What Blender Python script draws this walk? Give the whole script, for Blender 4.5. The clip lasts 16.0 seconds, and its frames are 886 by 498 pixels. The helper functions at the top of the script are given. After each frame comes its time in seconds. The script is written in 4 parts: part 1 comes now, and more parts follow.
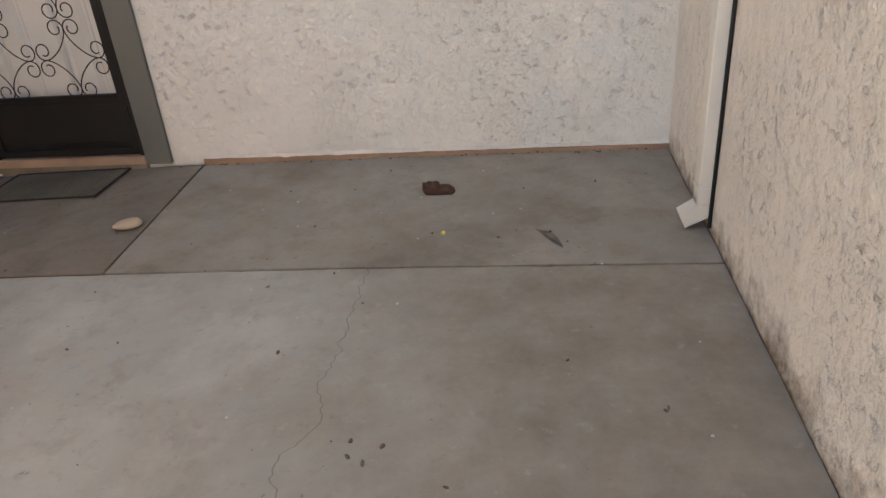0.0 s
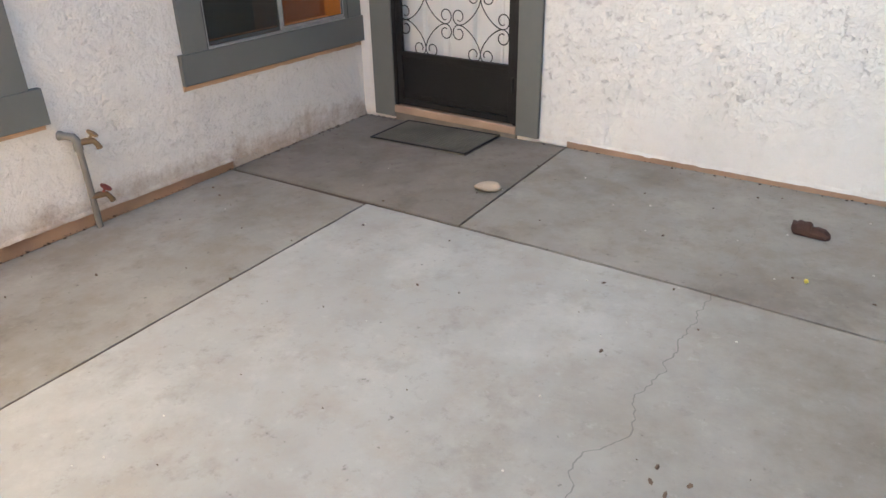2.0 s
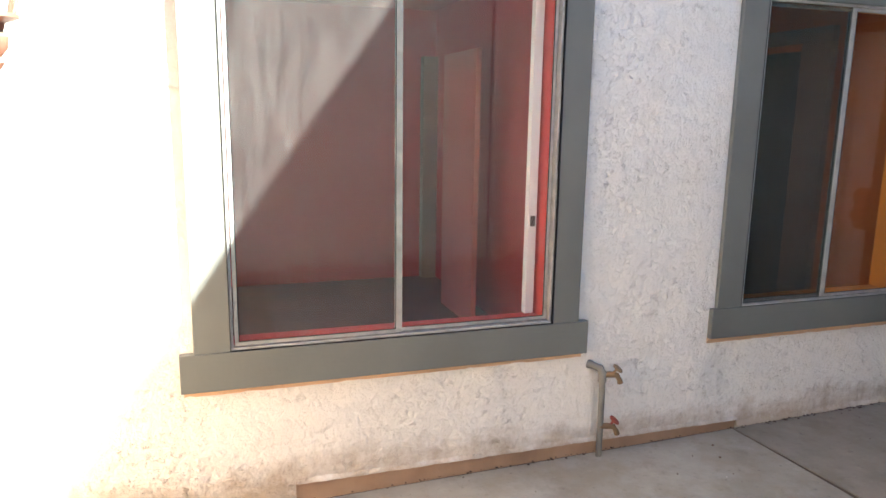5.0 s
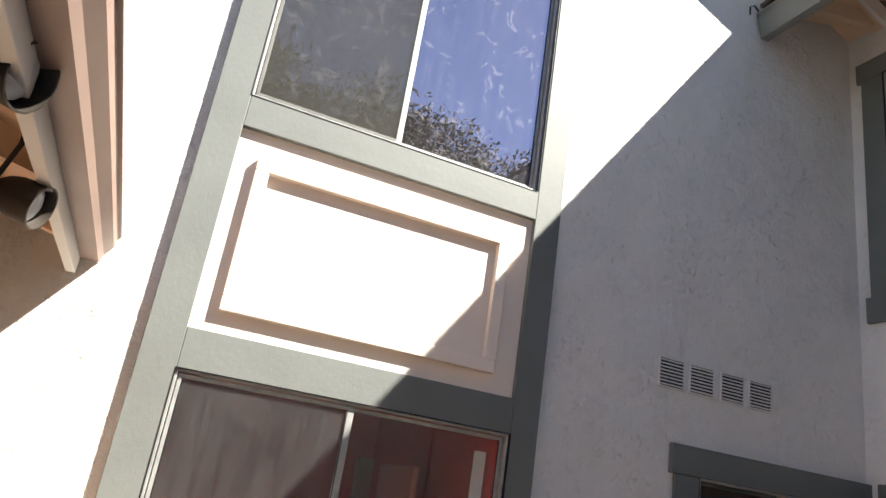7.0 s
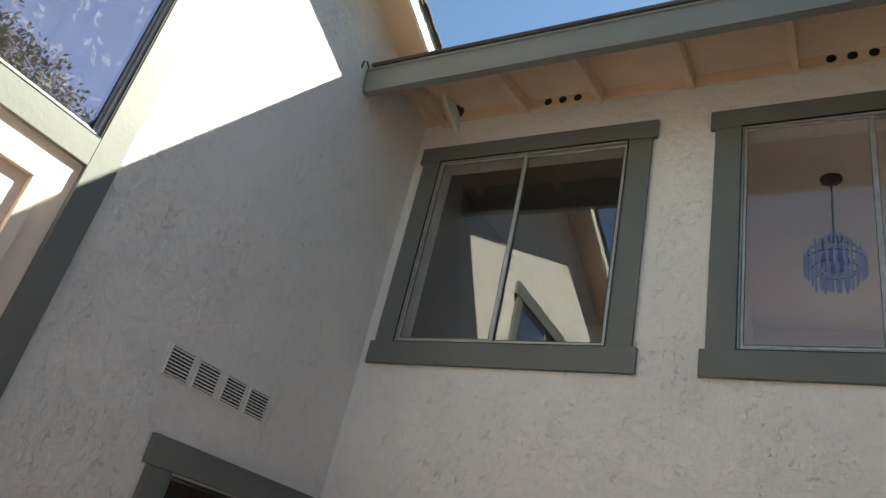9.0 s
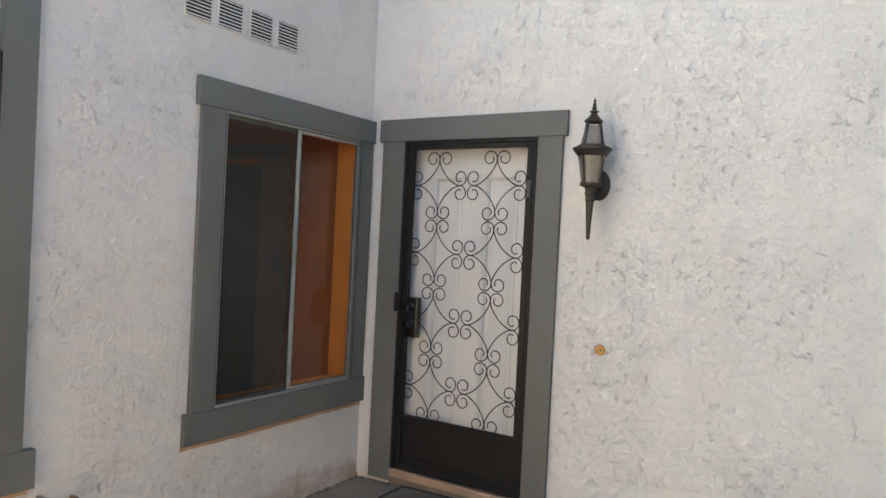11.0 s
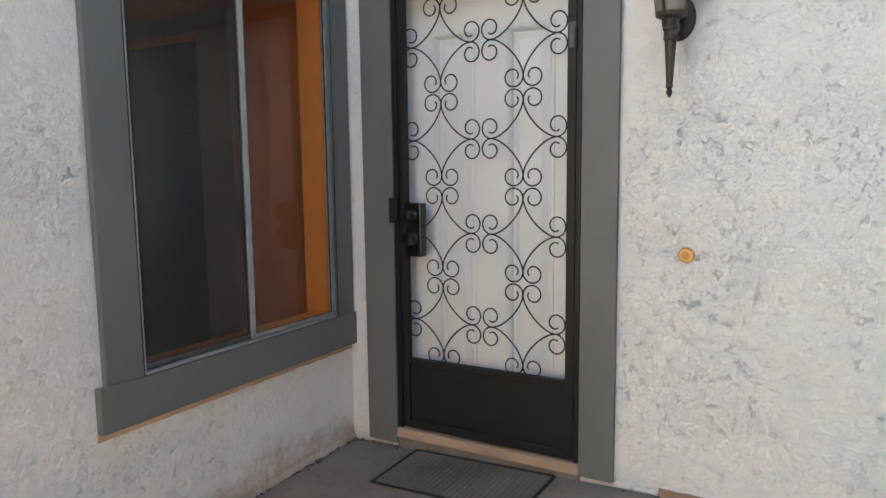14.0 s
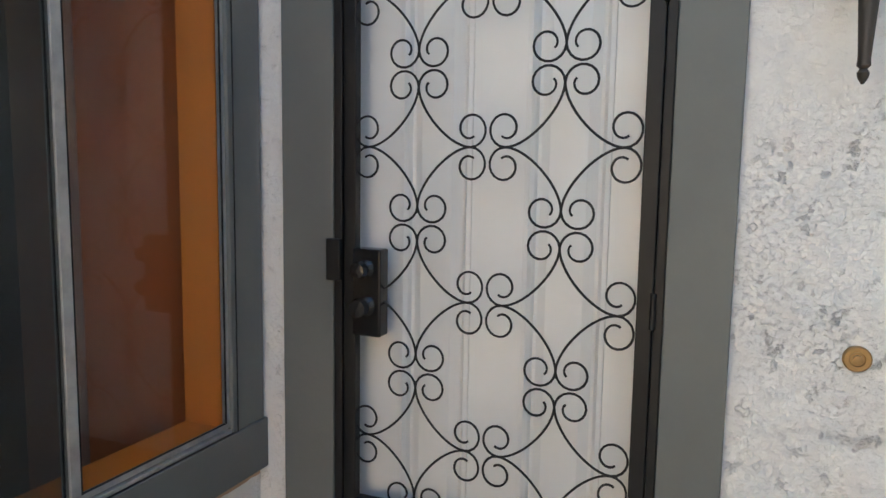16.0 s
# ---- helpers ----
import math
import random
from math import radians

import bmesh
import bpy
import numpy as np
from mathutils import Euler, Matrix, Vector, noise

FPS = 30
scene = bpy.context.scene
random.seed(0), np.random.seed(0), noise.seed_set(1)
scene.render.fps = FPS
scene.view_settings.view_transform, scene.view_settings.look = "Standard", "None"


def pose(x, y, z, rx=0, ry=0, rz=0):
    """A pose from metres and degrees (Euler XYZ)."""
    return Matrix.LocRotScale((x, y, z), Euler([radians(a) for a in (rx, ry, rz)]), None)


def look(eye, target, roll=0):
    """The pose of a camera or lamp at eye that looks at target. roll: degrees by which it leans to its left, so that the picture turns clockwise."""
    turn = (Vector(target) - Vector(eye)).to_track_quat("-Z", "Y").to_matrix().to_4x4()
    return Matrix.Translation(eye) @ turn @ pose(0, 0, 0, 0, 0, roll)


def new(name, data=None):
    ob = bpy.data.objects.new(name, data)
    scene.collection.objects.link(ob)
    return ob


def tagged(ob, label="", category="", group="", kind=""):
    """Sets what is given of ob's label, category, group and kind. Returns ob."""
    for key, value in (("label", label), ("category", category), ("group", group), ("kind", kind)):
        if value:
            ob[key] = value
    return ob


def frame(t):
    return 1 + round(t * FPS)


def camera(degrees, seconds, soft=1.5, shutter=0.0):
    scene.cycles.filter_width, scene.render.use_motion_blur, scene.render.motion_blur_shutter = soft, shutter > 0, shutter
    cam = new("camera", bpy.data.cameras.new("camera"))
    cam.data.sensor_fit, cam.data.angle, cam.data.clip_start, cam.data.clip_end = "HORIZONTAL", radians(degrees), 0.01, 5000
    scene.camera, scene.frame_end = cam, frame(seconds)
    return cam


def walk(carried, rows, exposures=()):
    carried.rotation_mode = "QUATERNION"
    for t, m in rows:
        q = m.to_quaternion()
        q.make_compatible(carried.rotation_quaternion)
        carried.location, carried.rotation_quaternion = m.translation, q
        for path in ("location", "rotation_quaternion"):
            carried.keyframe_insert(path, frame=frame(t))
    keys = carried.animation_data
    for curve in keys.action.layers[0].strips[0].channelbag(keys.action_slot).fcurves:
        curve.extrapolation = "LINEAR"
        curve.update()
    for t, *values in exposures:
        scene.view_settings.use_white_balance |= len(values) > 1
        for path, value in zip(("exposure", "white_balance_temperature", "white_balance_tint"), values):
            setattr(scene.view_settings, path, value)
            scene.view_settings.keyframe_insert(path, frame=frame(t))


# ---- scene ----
cam = camera(64.0, 16.0)
PATH = [
    (0, (3.387, -3.606, 1.353), (3.132, -1.859, 0.413), -4.8),
    (0.5, (3.393, -3.584, 1.369), (3.13, -1.897, 0.328), -4.5),
    (1, (3.363, -3.589, 1.372), (2.984, -1.911, 0.352), -3.8),
    (1.5, (3.328, -3.6, 1.375), (2.618, -1.997, 0.411), -2.2),
    (2, (3.24, -3.63, 1.37), (2.205, -2.187, 0.45), -1.2),
    (2.5, (3.135, -3.65, 1.382), (1.86, -2.417, 0.465), -0.3),
    (3, (3.085, -3.685, 1.378), (1.592, -2.705, 0.483), 0.0),
    (3.2, (3.06, -3.69, 1.373), (1.478, -2.802, 0.485), 0.2),
    (5.3, (2.908, -3.86, 1.591), (1.012, -3.267, 1.359), 1.7),
    (5.5, (2.916, -3.861, 1.605), (1.008, -3.273, 1.501), 1.5),
    (6, (2.954, -3.838, 1.74), (1.036, -3.297, 1.913), 1.8),
    (6.5, (2.843, -3.906, 1.775), (1.001, -3.324, 2.29), 4.1),
    (7, (2.914, -3.896, 1.863), (1.148, -3.218, 2.513), 9.2),
    (7.5, (2.92, -3.906, 1.866), (1.294, -3.023, 2.624), 14.3),
    (8, (2.928, -3.918, 1.859), (1.484, -2.812, 2.689), 16.4),
    (8.5, (2.951, -3.853, 1.798), (1.761, -2.522, 2.699), 15.8),
    (9, (2.952, -3.792, 1.792), (1.97, -2.304, 2.7), 13.9),
    (9.5, (2.947, -3.774, 1.769), (1.992, -2.199, 2.548), 11.4),
    (10, (2.932, -3.751, 1.72), (1.925, -2.09, 2.197), 6.7),
    (10.2, (2.929, -3.739, 1.696), (1.903, -2.059, 2.049), 6.1),
    (12.3, (2.829, -3.537, 1.326), (1.704, -1.905, 1.064), -0.8),
    (12.5, (2.779, -3.449, 1.329), (1.645, -1.822, 1.07), -0.7),
    (13, (2.586, -3.279, 1.346), (1.492, -1.626, 1.084), 1.0),
    (13.5, (2.358, -3.087, 1.352), (1.367, -1.369, 1.094), -0.4),
    (14, (2.167, -2.823, 1.341), (1.176, -1.103, 1.102), -0.7),
    (14.5, (1.95, -2.587, 1.374), (0.987, -0.844, 1.182), 1.1),
    (15, (1.668, -2.371, 1.374), (0.806, -0.576, 1.194), 0.5),
    (15.5, (1.512, -2.06, 1.374), (0.669, -0.258, 1.165), -0.4),
    (16, (1.348, -1.794, 1.387), (0.599, 0.047, 1.164), 0.9),
]
EXPOSURES = [(0, 3.1, 7150, 6), (0.5, 3.8, 6850, 5), (1, 3.88, 6800, 4), (3, 3.9, 6050, 0), (5.3, 3.9, 6350, 3), (5.9, 3.85, 6500, 4), (6.4, 3.15, 6700, 6), (7.0, 2.1, 6600, 8),
             (7.5, 1.3, 6250, 8), (8.0, 1.0, 6050, 8), (8.5, 1.25, 6200, 7), (9.0, 2.1, 6950, -1), (9.5, 2.88, 6950, 0), (10.0, 3.15, 6850, 0), (12.5, 3.55, 6300, -3), (16, 3.45, 6200, -3)]
walk(cam, [(t, look(eye, target, roll)) for t, eye, target, roll in PATH], EXPOSURES)

# ---- world and sun ----
SUN_TO = Vector((0.81, 1.0, 1.42)).normalized()
world = bpy.data.worlds.new("world")
scene.world = world
world.use_nodes = True
wn = world.node_tree
sky = wn.nodes.new("ShaderNodeTexSky")
sky.sky_type = "NISHITA"
sky.sun_disc = False
sky.sun_elevation = math.asin(SUN_TO.z)
sky.sun_rotation = math.atan2(SUN_TO.x, SUN_TO.y)
sky.air_density = 1.0
sky.dust_density = 0.2
sky.ozone_density = 3.5
wn.links.new(sky.outputs[0], wn.nodes["Background"].inputs[0])
wn.nodes["Background"].inputs[1].default_value = 0.05
sun_data = bpy.data.lights.new("sun", "SUN")
sun_data.energy, sun_data.angle, sun_data.color = 5.0, radians(0.5), (1.0, 0.95, 0.87)
sun = new("sun", sun_data)
sun.matrix_world = look(SUN_TO * 60, (0, 0, 0))


# ---- materials ----
class Mat:
    """A node material with short calls for the usual nodes."""

    def __init__(self, name, rough=0.6, metal=0.0):
        self.m = bpy.data.materials.new(name)
        self.m.use_nodes = True
        self.t = self.m.node_tree
        self.b = self.t.nodes["Principled BSDF"]
        self.b.inputs["Roughness"].default_value = rough
        self.b.inputs["Metallic"].default_value = metal
        self.co = self.t.nodes.new("ShaderNodeTexCoord").outputs["Object"]

    def node(self, kind, **inputs):
        n = self.t.nodes.new(kind)
        for k, v in inputs.items():
            self.put(n.inputs[k.replace("_", " ")], v)
        return n

    def put(self, socket, v):
        if isinstance(v, bpy.types.NodeSocket):
            self.t.links.new(v, socket)
        else:
            socket.default_value = v

    def scaled(self, sx, sy, sz):
        n = self.node("ShaderNodeMapping", Vector=self.co)
        n.inputs["Scale"].default_value = (sx, sy, sz)
        return n.outputs[0]

    def noise(self, scale, detail=4.0, rough=0.55, vector=None, distortion=0.0):
        n = self.node("ShaderNodeTexNoise", Vector=vector or self.co, Scale=scale, Detail=detail, Roughness=rough, Distortion=distortion)
        return n.outputs["Fac"]

    def ramp(self, fac, *stops):
        n = self.node("ShaderNodeValToRGB", Fac=fac)
        e = n.color_ramp.elements
        while len(e) < len(stops):
            e.new(0.5)
        for el, (p, c) in zip(e, stops):
            el.position = p
            el.color = (*c, 1) if isinstance(c, tuple) else (c, c, c, 1)
        return n.outputs[0]

    def mix(self, fac, a, b, blend="MIX"):
        n = self.t.nodes.new("ShaderNodeMix")
        n.data_type, n.blend_type = "RGBA", blend
        for i, v in ((0, fac), (6, a), (7, b)):
            if isinstance(v, tuple) and len(v) == 3:
                v = (*v, 1)
            self.put(n.inputs[i], v)
        return n.outputs[2]

    def math(self, op, a, b=0.0):
        n = self.t.nodes.new("ShaderNodeMath")
        n.operation = op
        self.put(n.inputs[0], a)
        self.put(n.inputs[1], b)
        return n.outputs[0]

    def sep(self, axis):
        return self.node("ShaderNodeSeparateXYZ", Vector=self.co).outputs[axis]

    def bump(self, height, strength=0.3, distance=0.01):
        n = self.node("ShaderNodeBump", Height=height, Strength=strength, Distance=distance)
        self.t.links.new(n.outputs[0], self.b.inputs["Normal"])
        return self

    def color(self, c):
        self.put(self.b.inputs["Base Color"], (*c, 1) if isinstance(c, tuple) else c)
        return self

    def rough(self, r):
        self.put(self.b.inputs["Roughness"], r)
        return self


def painted(name, c, rough=0.5, vary=0.12, bump=0.15, scale=30):
    m = Mat(name, rough)
    n = m.noise(3.0, 5)
    lo = tuple(v * (1 - vary) for v in c)
    hi = tuple(min(1, v * (1 + vary * 0.6)) for v in c)
    m.color(m.ramp(n, (0.3, lo), (0.7, hi)))
    m.bump(m.noise(scale, 6, 0.65), bump, 0.004)
    return m.m


def stucco(name, base, dirt, grime=0.8, reach=1.5, grit=0.25):
    """Trowelled stucco: flat fields broken by ragged raised skips, a little grime low down."""
    m = Mat(name, 0.85)
    patch = m.ramp(m.noise(2.6, 5, 0.62), (0.44, 0.0), (0.64, 1.0))
    pit = m.ramp(m.noise(66, 7, 0.68, m.scaled(1, 1, 1.2)), (0.36, 0.0), (0.47, 1.0))
    lump = m.noise(10, 7, 0.60)
    flake = m.math("MULTIPLY", m.ramp(m.noise(21, 7, 0.66), (0.58, 0.0), (0.63, 1.0)), m.math("ADD", m.math("MULTIPLY", patch, 0.6), 0.10))
    sweep = m.noise(4.5, 3, 0.5)
    grain = m.noise(150, 3, 0.7)
    big = m.noise(0.9, 4, 0.6)
    dents = m.math("MULTIPLY", m.math("SUBTRACT", pit, 1.0), m.math("ADD", m.math("MULTIPLY", patch, 0.15), 0.04))
    h = m.math("ADD", m.math("MULTIPLY", lump, 1.9), m.math("ADD", m.math("MULTIPLY", sweep, 1.4), flake))
    h = m.math("ADD", m.math("ADD", h, dents), m.math("MULTIPLY", grain, 0.09))
    h = m.math("ADD", h, m.math("MULTIPLY", m.noise(38, 6, 0.62), grit))
    m.bump(h, 0.9, 0.014)
    c = m.ramp(big, (0.3, tuple(v * 0.93 for v in base)), (0.7, base))
    mott = m.ramp(m.noise(3.6, 7, 0.68), (0.46, 0.0), (0.66, 1.0))
    c = m.mix(m.math("MULTIPLY", mott, 0.16), c, (0.42, 0.40, 0.36))
    c = m.mix(m.math("MULTIPLY", m.math("MULTIPLY", m.math("SUBTRACT", 1.0, pit), patch), 0.05), c, (0.34, 0.31, 0.27))
    spot = m.ramp(m.noise(23, 5, 0.7), (0.70, 0.0), (0.78, 1.0))
    c = m.mix(m.math("MULTIPLY", spot, 0.22), c, dirt)
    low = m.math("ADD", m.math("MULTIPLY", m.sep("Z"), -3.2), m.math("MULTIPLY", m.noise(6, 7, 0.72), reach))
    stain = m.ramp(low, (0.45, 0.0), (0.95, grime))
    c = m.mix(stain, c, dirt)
    m.color(c)
    return m.m


STUCCO = stucco("stucco_white", (0.80, 0.765, 0.725), (0.36, 0.27, 0.19), grit=0.6)
STUCCO_DOOR = stucco("stucco_door_wall", (0.81, 0.79, 0.765), (0.46, 0.36, 0.27), 0.45, 1.15)
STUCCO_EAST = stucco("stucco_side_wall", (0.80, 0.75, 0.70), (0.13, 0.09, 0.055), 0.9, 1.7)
# tan stucco with warm bounced light added into its base colour
STUCCO_TAN_BOUNCE = stucco("stucco_tan_bounce", (0.60, 0.43, 0.30), (0.25, 0.16, 0.09), 0.7, 1.3, 0.8)


def concrete(name, c, stain, warm, crack=0.0, shade=False):
    m = Mat(name, 0.75)
    big = m.noise(1.1, 6, 0.6)
    mid = m.noise(5.5, 7, 0.65)
    fine = m.noise(90, 4, 0.7)
    col = m.ramp(big, (0.3, stain), (0.48, tuple(v * 0.92 for v in c)), (0.68, c))
    col = m.mix(m.math("MULTIPLY", m.ramp(mid, (0.46, 0.0), (0.66, 1.0)), 0.6), col, warm)
    col = m.mix(m.math("MULTIPLY", m.ramp(m.noise(2.3, 8, 0.72), (0.50, 0.0), (0.66, 1.0)), 0.45), col, tuple(min(1, v * 1.3) for v in c))
    col = m.mix(m.math("MULTIPLY", m.ramp(fine, (0.6, 0.0), (0.8, 1.0)), 0.3), col, tuple(v * 0.6 for v in c))
    blot = m.ramp(m.noise(3.1, 7, 0.66), (0.58, 0.0), (0.7, 1.0))
    col = m.mix(m.math("MULTIPLY", blot, 0.5), col, tuple(v * 0.85 for v in stain))
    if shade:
        # mottled brown dirt plus painted-in shade, deepening towards the east wall
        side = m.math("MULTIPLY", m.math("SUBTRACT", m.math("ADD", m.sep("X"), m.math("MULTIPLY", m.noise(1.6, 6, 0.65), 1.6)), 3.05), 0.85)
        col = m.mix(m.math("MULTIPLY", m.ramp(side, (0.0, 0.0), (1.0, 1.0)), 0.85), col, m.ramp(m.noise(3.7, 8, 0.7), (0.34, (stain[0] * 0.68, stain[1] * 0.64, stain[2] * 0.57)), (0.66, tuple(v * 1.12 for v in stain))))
    speck = m.ramp(m.noise(19, 9, 0.75), (0.56, 0.0), (0.70, 1.0))
    col = m.mix(m.math("MULTIPLY", speck, 0.45), col, tuple(v * 0.72 for v in stain))
    pale = m.ramp(m.noise(13, 9, 0.75), (0.58, 0.0), (0.72, 1.0))
    col = m.mix(m.math("MULTIPLY", pale, 0.35), col, tuple(min(1, v * 1.35) for v in c))
    pits = m.ramp(m.noise(38, 2, 0.5), (0.74, 0.0), (0.78, 1.0))
    col = m.mix(m.math("MULTIPLY", pits, 0.55), col, tuple(v * 0.4 for v in stain))
    if crack:
        wob = m.math("MULTIPLY", m.math("SUBTRACT", m.noise(3.2, 3.5, 0.6, m.scaled(0, 1, 0)), 0.5), 0.32)
        off = m.math("ABSOLUTE", m.math("SUBTRACT", m.math("SUBTRACT", m.sep("X"), 2.74), wob))
        thin = m.math("MULTIPLY", m.noise(14, 4), 0.0042)
        line = m.math("MULTIPLY", m.math("LESS_THAN", off, thin), m.math("GREATER_THAN", m.sep("Y"), -2.75))
        col = m.mix(m.math("MULTIPLY", line, crack), col, tuple(v * 0.3 for v in c))
    m.color(col)
    m.rough(m.ramp(mid, (0.3, 0.62), (0.7, 0.85)))
    m.bump(m.math("ADD", m.math("MULTIPLY", fine, 0.4), m.math("MULTIPLY", mid, 0.6)), 0.22, 0.006)
    return m.m


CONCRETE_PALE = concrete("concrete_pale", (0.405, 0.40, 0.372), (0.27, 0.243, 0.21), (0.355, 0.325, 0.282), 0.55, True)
CONCRETE_GREY = concrete("concrete_grey", (0.30, 0.28, 0.248), (0.17, 0.147, 0.12), (0.24, 0.205, 0.162), 0.14)
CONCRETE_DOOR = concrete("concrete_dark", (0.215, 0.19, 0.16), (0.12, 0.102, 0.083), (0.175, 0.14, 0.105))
CONCRETE_BROWN = concrete("concrete_brown", (0.20, 0.165, 0.135), (0.12, 0.095, 0.072), (0.17, 0.13, 0.097))
SOIL = painted("joint_soil", (0.075, 0.052, 0.036), 0.95, 0.4, 0.8, 60)
FOOTING = painted("raw_footing", (0.36, 0.235, 0.16), 0.9, 0.3, 0.7, 40)
BARE = painted("bare_tan_render", (0.60, 0.40, 0.26), 0.9, 0.2, 0.5, 45)
TRIM_GREY = painted("trim_grey_paint", (0.138, 0.147, 0.138), 0.55, 0.10, 0.25, 45)
PANEL = painted("panel_cream_paint", (0.79, 0.67, 0.57), 0.6, 0.06, 0.2, 30)
TRIM_PALE = painted("panel_white_paint", (0.73, 0.70, 0.655), 0.6, 0.06, 0.2, 30)
WHITE_PAINT = painted("white_door_paint", (0.74, 0.735, 0.72), 0.4, 0.05, 0.08, 25)
SOFFIT = painted("soffit_paint", (0.73, 0.55, 0.40), 0.7, 0.10, 0.3, 30)
# low eave only: warm bounce off the sunlit wall mixed into the paint
SOFFIT_BOUNCE = painted("low_eave_bounce", (0.70, 0.46, 0.29), 0.7, 0.12, 0.4, 30)
GUTTER = painted("gutter_paint", (0.17, 0.175, 0.165), 0.45, 0.1, 0.1, 30)
BLACK = painted("black_iron", (0.009, 0.009, 0.0095), 0.5, 0.3, 0.2, 80)
BLACK.node_tree.nodes["Principled BSDF"].inputs["Specular IOR Level"].default_value = 0.35
RUBBER = painted("rubber_mat", (0.15, 0.138, 0.112), 0.85, 0.35, 0.6, 120)
RED_WALL = painted("red_room_paint", (0.50, 0.045, 0.038), 0.6, 0.06, 0.1)
# entry room orange twice: bright where daylight hits, rust with indoor shadow painted in
LIT_ORANGE = painted("lit_orange_paint", (0.75, 0.24, 0.03), 0.55, 0.05, 0.1)
SHADED_ORANGE = painted("shaded_orange_paint", (0.46, 0.125, 0.028), 0.6, 0.08, 0.1)
GREY_WALL = painted("grey_room_paint", (0.80, 0.77, 0.73), 0.7, 0.06, 0.1)
ROOM_WHITE = painted("room_white_paint", (0.62, 0.60, 0.57), 0.7, 0.06, 0.1)
# dark brown for an unlit room: its dimness is put into the paint
UNLIT_BROWN = painted("unlit_brown_paint", (0.17, 0.145, 0.12), 0.7, 0.08, 0.1)
CARPET = painted("dark_carpet", (0.13, 0.058, 0.038), 0.95, 0.3, 0.5, 90)
WOOD_SILL = painted("bare_wood_threshold", (0.40, 0.28, 0.20), 0.7, 0.25, 0.4, 50)


def aluminium():
    m = Mat("aluminium", 0.42, 0.35)
    m.color(m.ramp(m.noise(20, 5), (0.3, (0.30, 0.30, 0.29)), (0.7, (0.43, 0.43, 0.415))))
    return m.m


ALU = aluminium()


def glass(name, dust, tint=(1, 1, 1), gloss=(1, 1, 1), swirl=0.0, face=0.05):
    """Window glass: clear, mirror-like at its Fresnel angle, with a film of dust."""
    m = Mat(name)
    clear = m.node("ShaderNodeBsdfTransparent", Color=(*tint, 1))
    shine = m.node("ShaderNodeBsdfGlossy", Color=(*gloss, 1), Roughness=0.0)
    film = m.node("ShaderNodeBsdfDiffuse", Color=(0.75, 0.74, 0.72, 1))
    side = m.node("ShaderNodeLayerWeight", Blend=0.5).outputs["Facing"]
    fres = m.math("ADD", m.math("MULTIPLY", m.math("POWER", side, 5.0), 1.0 - face), face)
    one = m.node("ShaderNodeMixShader", Fac=fres)
    m.t.links.new(clear.outputs[0], one.inputs[1])
    m.t.links.new(shine.outputs[0], one.inputs[2])
    runs = m.ramp(m.noise(9, 5, 0.6, m.scaled(1, 3.5, 0.35), 0.3), (0.3, 0.35), (0.75, 1.0))
    blot = m.ramp(m.noise(4, 4, 0.6), (0.3, 0.55), (0.7, 1.0))
    fac = m.math("MULTIPLY", m.math("MULTIPLY", runs, blot), dust)
    if swirl:
        ring = m.ramp(m.noise(11, 4, 0.55, None, 1.3), (0.60, 0.0), (0.64, 1.0), (0.68, 0.0))
        fac = m.math("ADD", fac, m.math("MULTIPLY", ring, swirl))
    two = m.node("ShaderNodeMixShader", Fac=fac)
    m.t.links.new(one.outputs[0], two.inputs[1])
    m.t.links.new(film.outputs[0], two.inputs[2])
    m.t.links.new(two.outputs[0], m.t.nodes["Material Output"].inputs[0])
    return m.m


def insect_screen():
    """A dark woven mesh too fine to see thread by thread: half open, half grey thread."""
    m = Mat("insect_screen")
    clear = m.node("ShaderNodeBsdfTransparent", Color=(1, 1, 1, 1))
    thread = m.node("ShaderNodeBsdfDiffuse", Color=(0.06, 0.06, 0.052, 1))
    one = m.node("ShaderNodeMixShader", Fac=m.math("ADD", m.math("MULTIPLY", m.noise(5, 3), 0.12), 0.27))
    m.t.links.new(clear.outputs[0], one.inputs[1])
    m.t.links.new(thread.outputs[0], one.inputs[2])
    m.t.links.new(one.outputs[0], m.t.nodes["Material Output"].inputs[0])
    return m.m


SCREEN = insect_screen()
GLASS = glass("window_glass", 0.006, face=0.055)
GLASS_DOOR = glass("window_glass_door", 0.002, face=0.03)
GLASS_HIGH = glass("window_glass_high", 0.012, face=0.10)
GLASS_DUSTY = glass("window_glass_dusty", 0.036)
GLASS_UPPER = glass("window_glass_upper", 0.05, (0.3, 0.3, 0.33), (1.0, 0.84, 1.0), 0.10, 0.40)


# ---- mesh helpers ----
def box(bm, x0, x1, y0, y1, z0, z1, bevel=0.0):
    """A box between two corners, with its edges rounded off by bevel."""
    made = bmesh.ops.create_cube(bm, size=1.0)["verts"]
    for v in made:
        v.co = Vector(((x0 + x1) / 2 + v.co.x * (x1 - x0), (y0 + y1) / 2 + v.co.y * (y1 - y0), (z0 + z1) / 2 + v.co.z * (z1 - z0)))
    if bevel:
        edges = list({e for v in made for e in v.link_edges})
        bmesh.ops.bevel(bm, geom=edges, offset=bevel, segments=2, affect="EDGES", profile=0.5)
    return bm


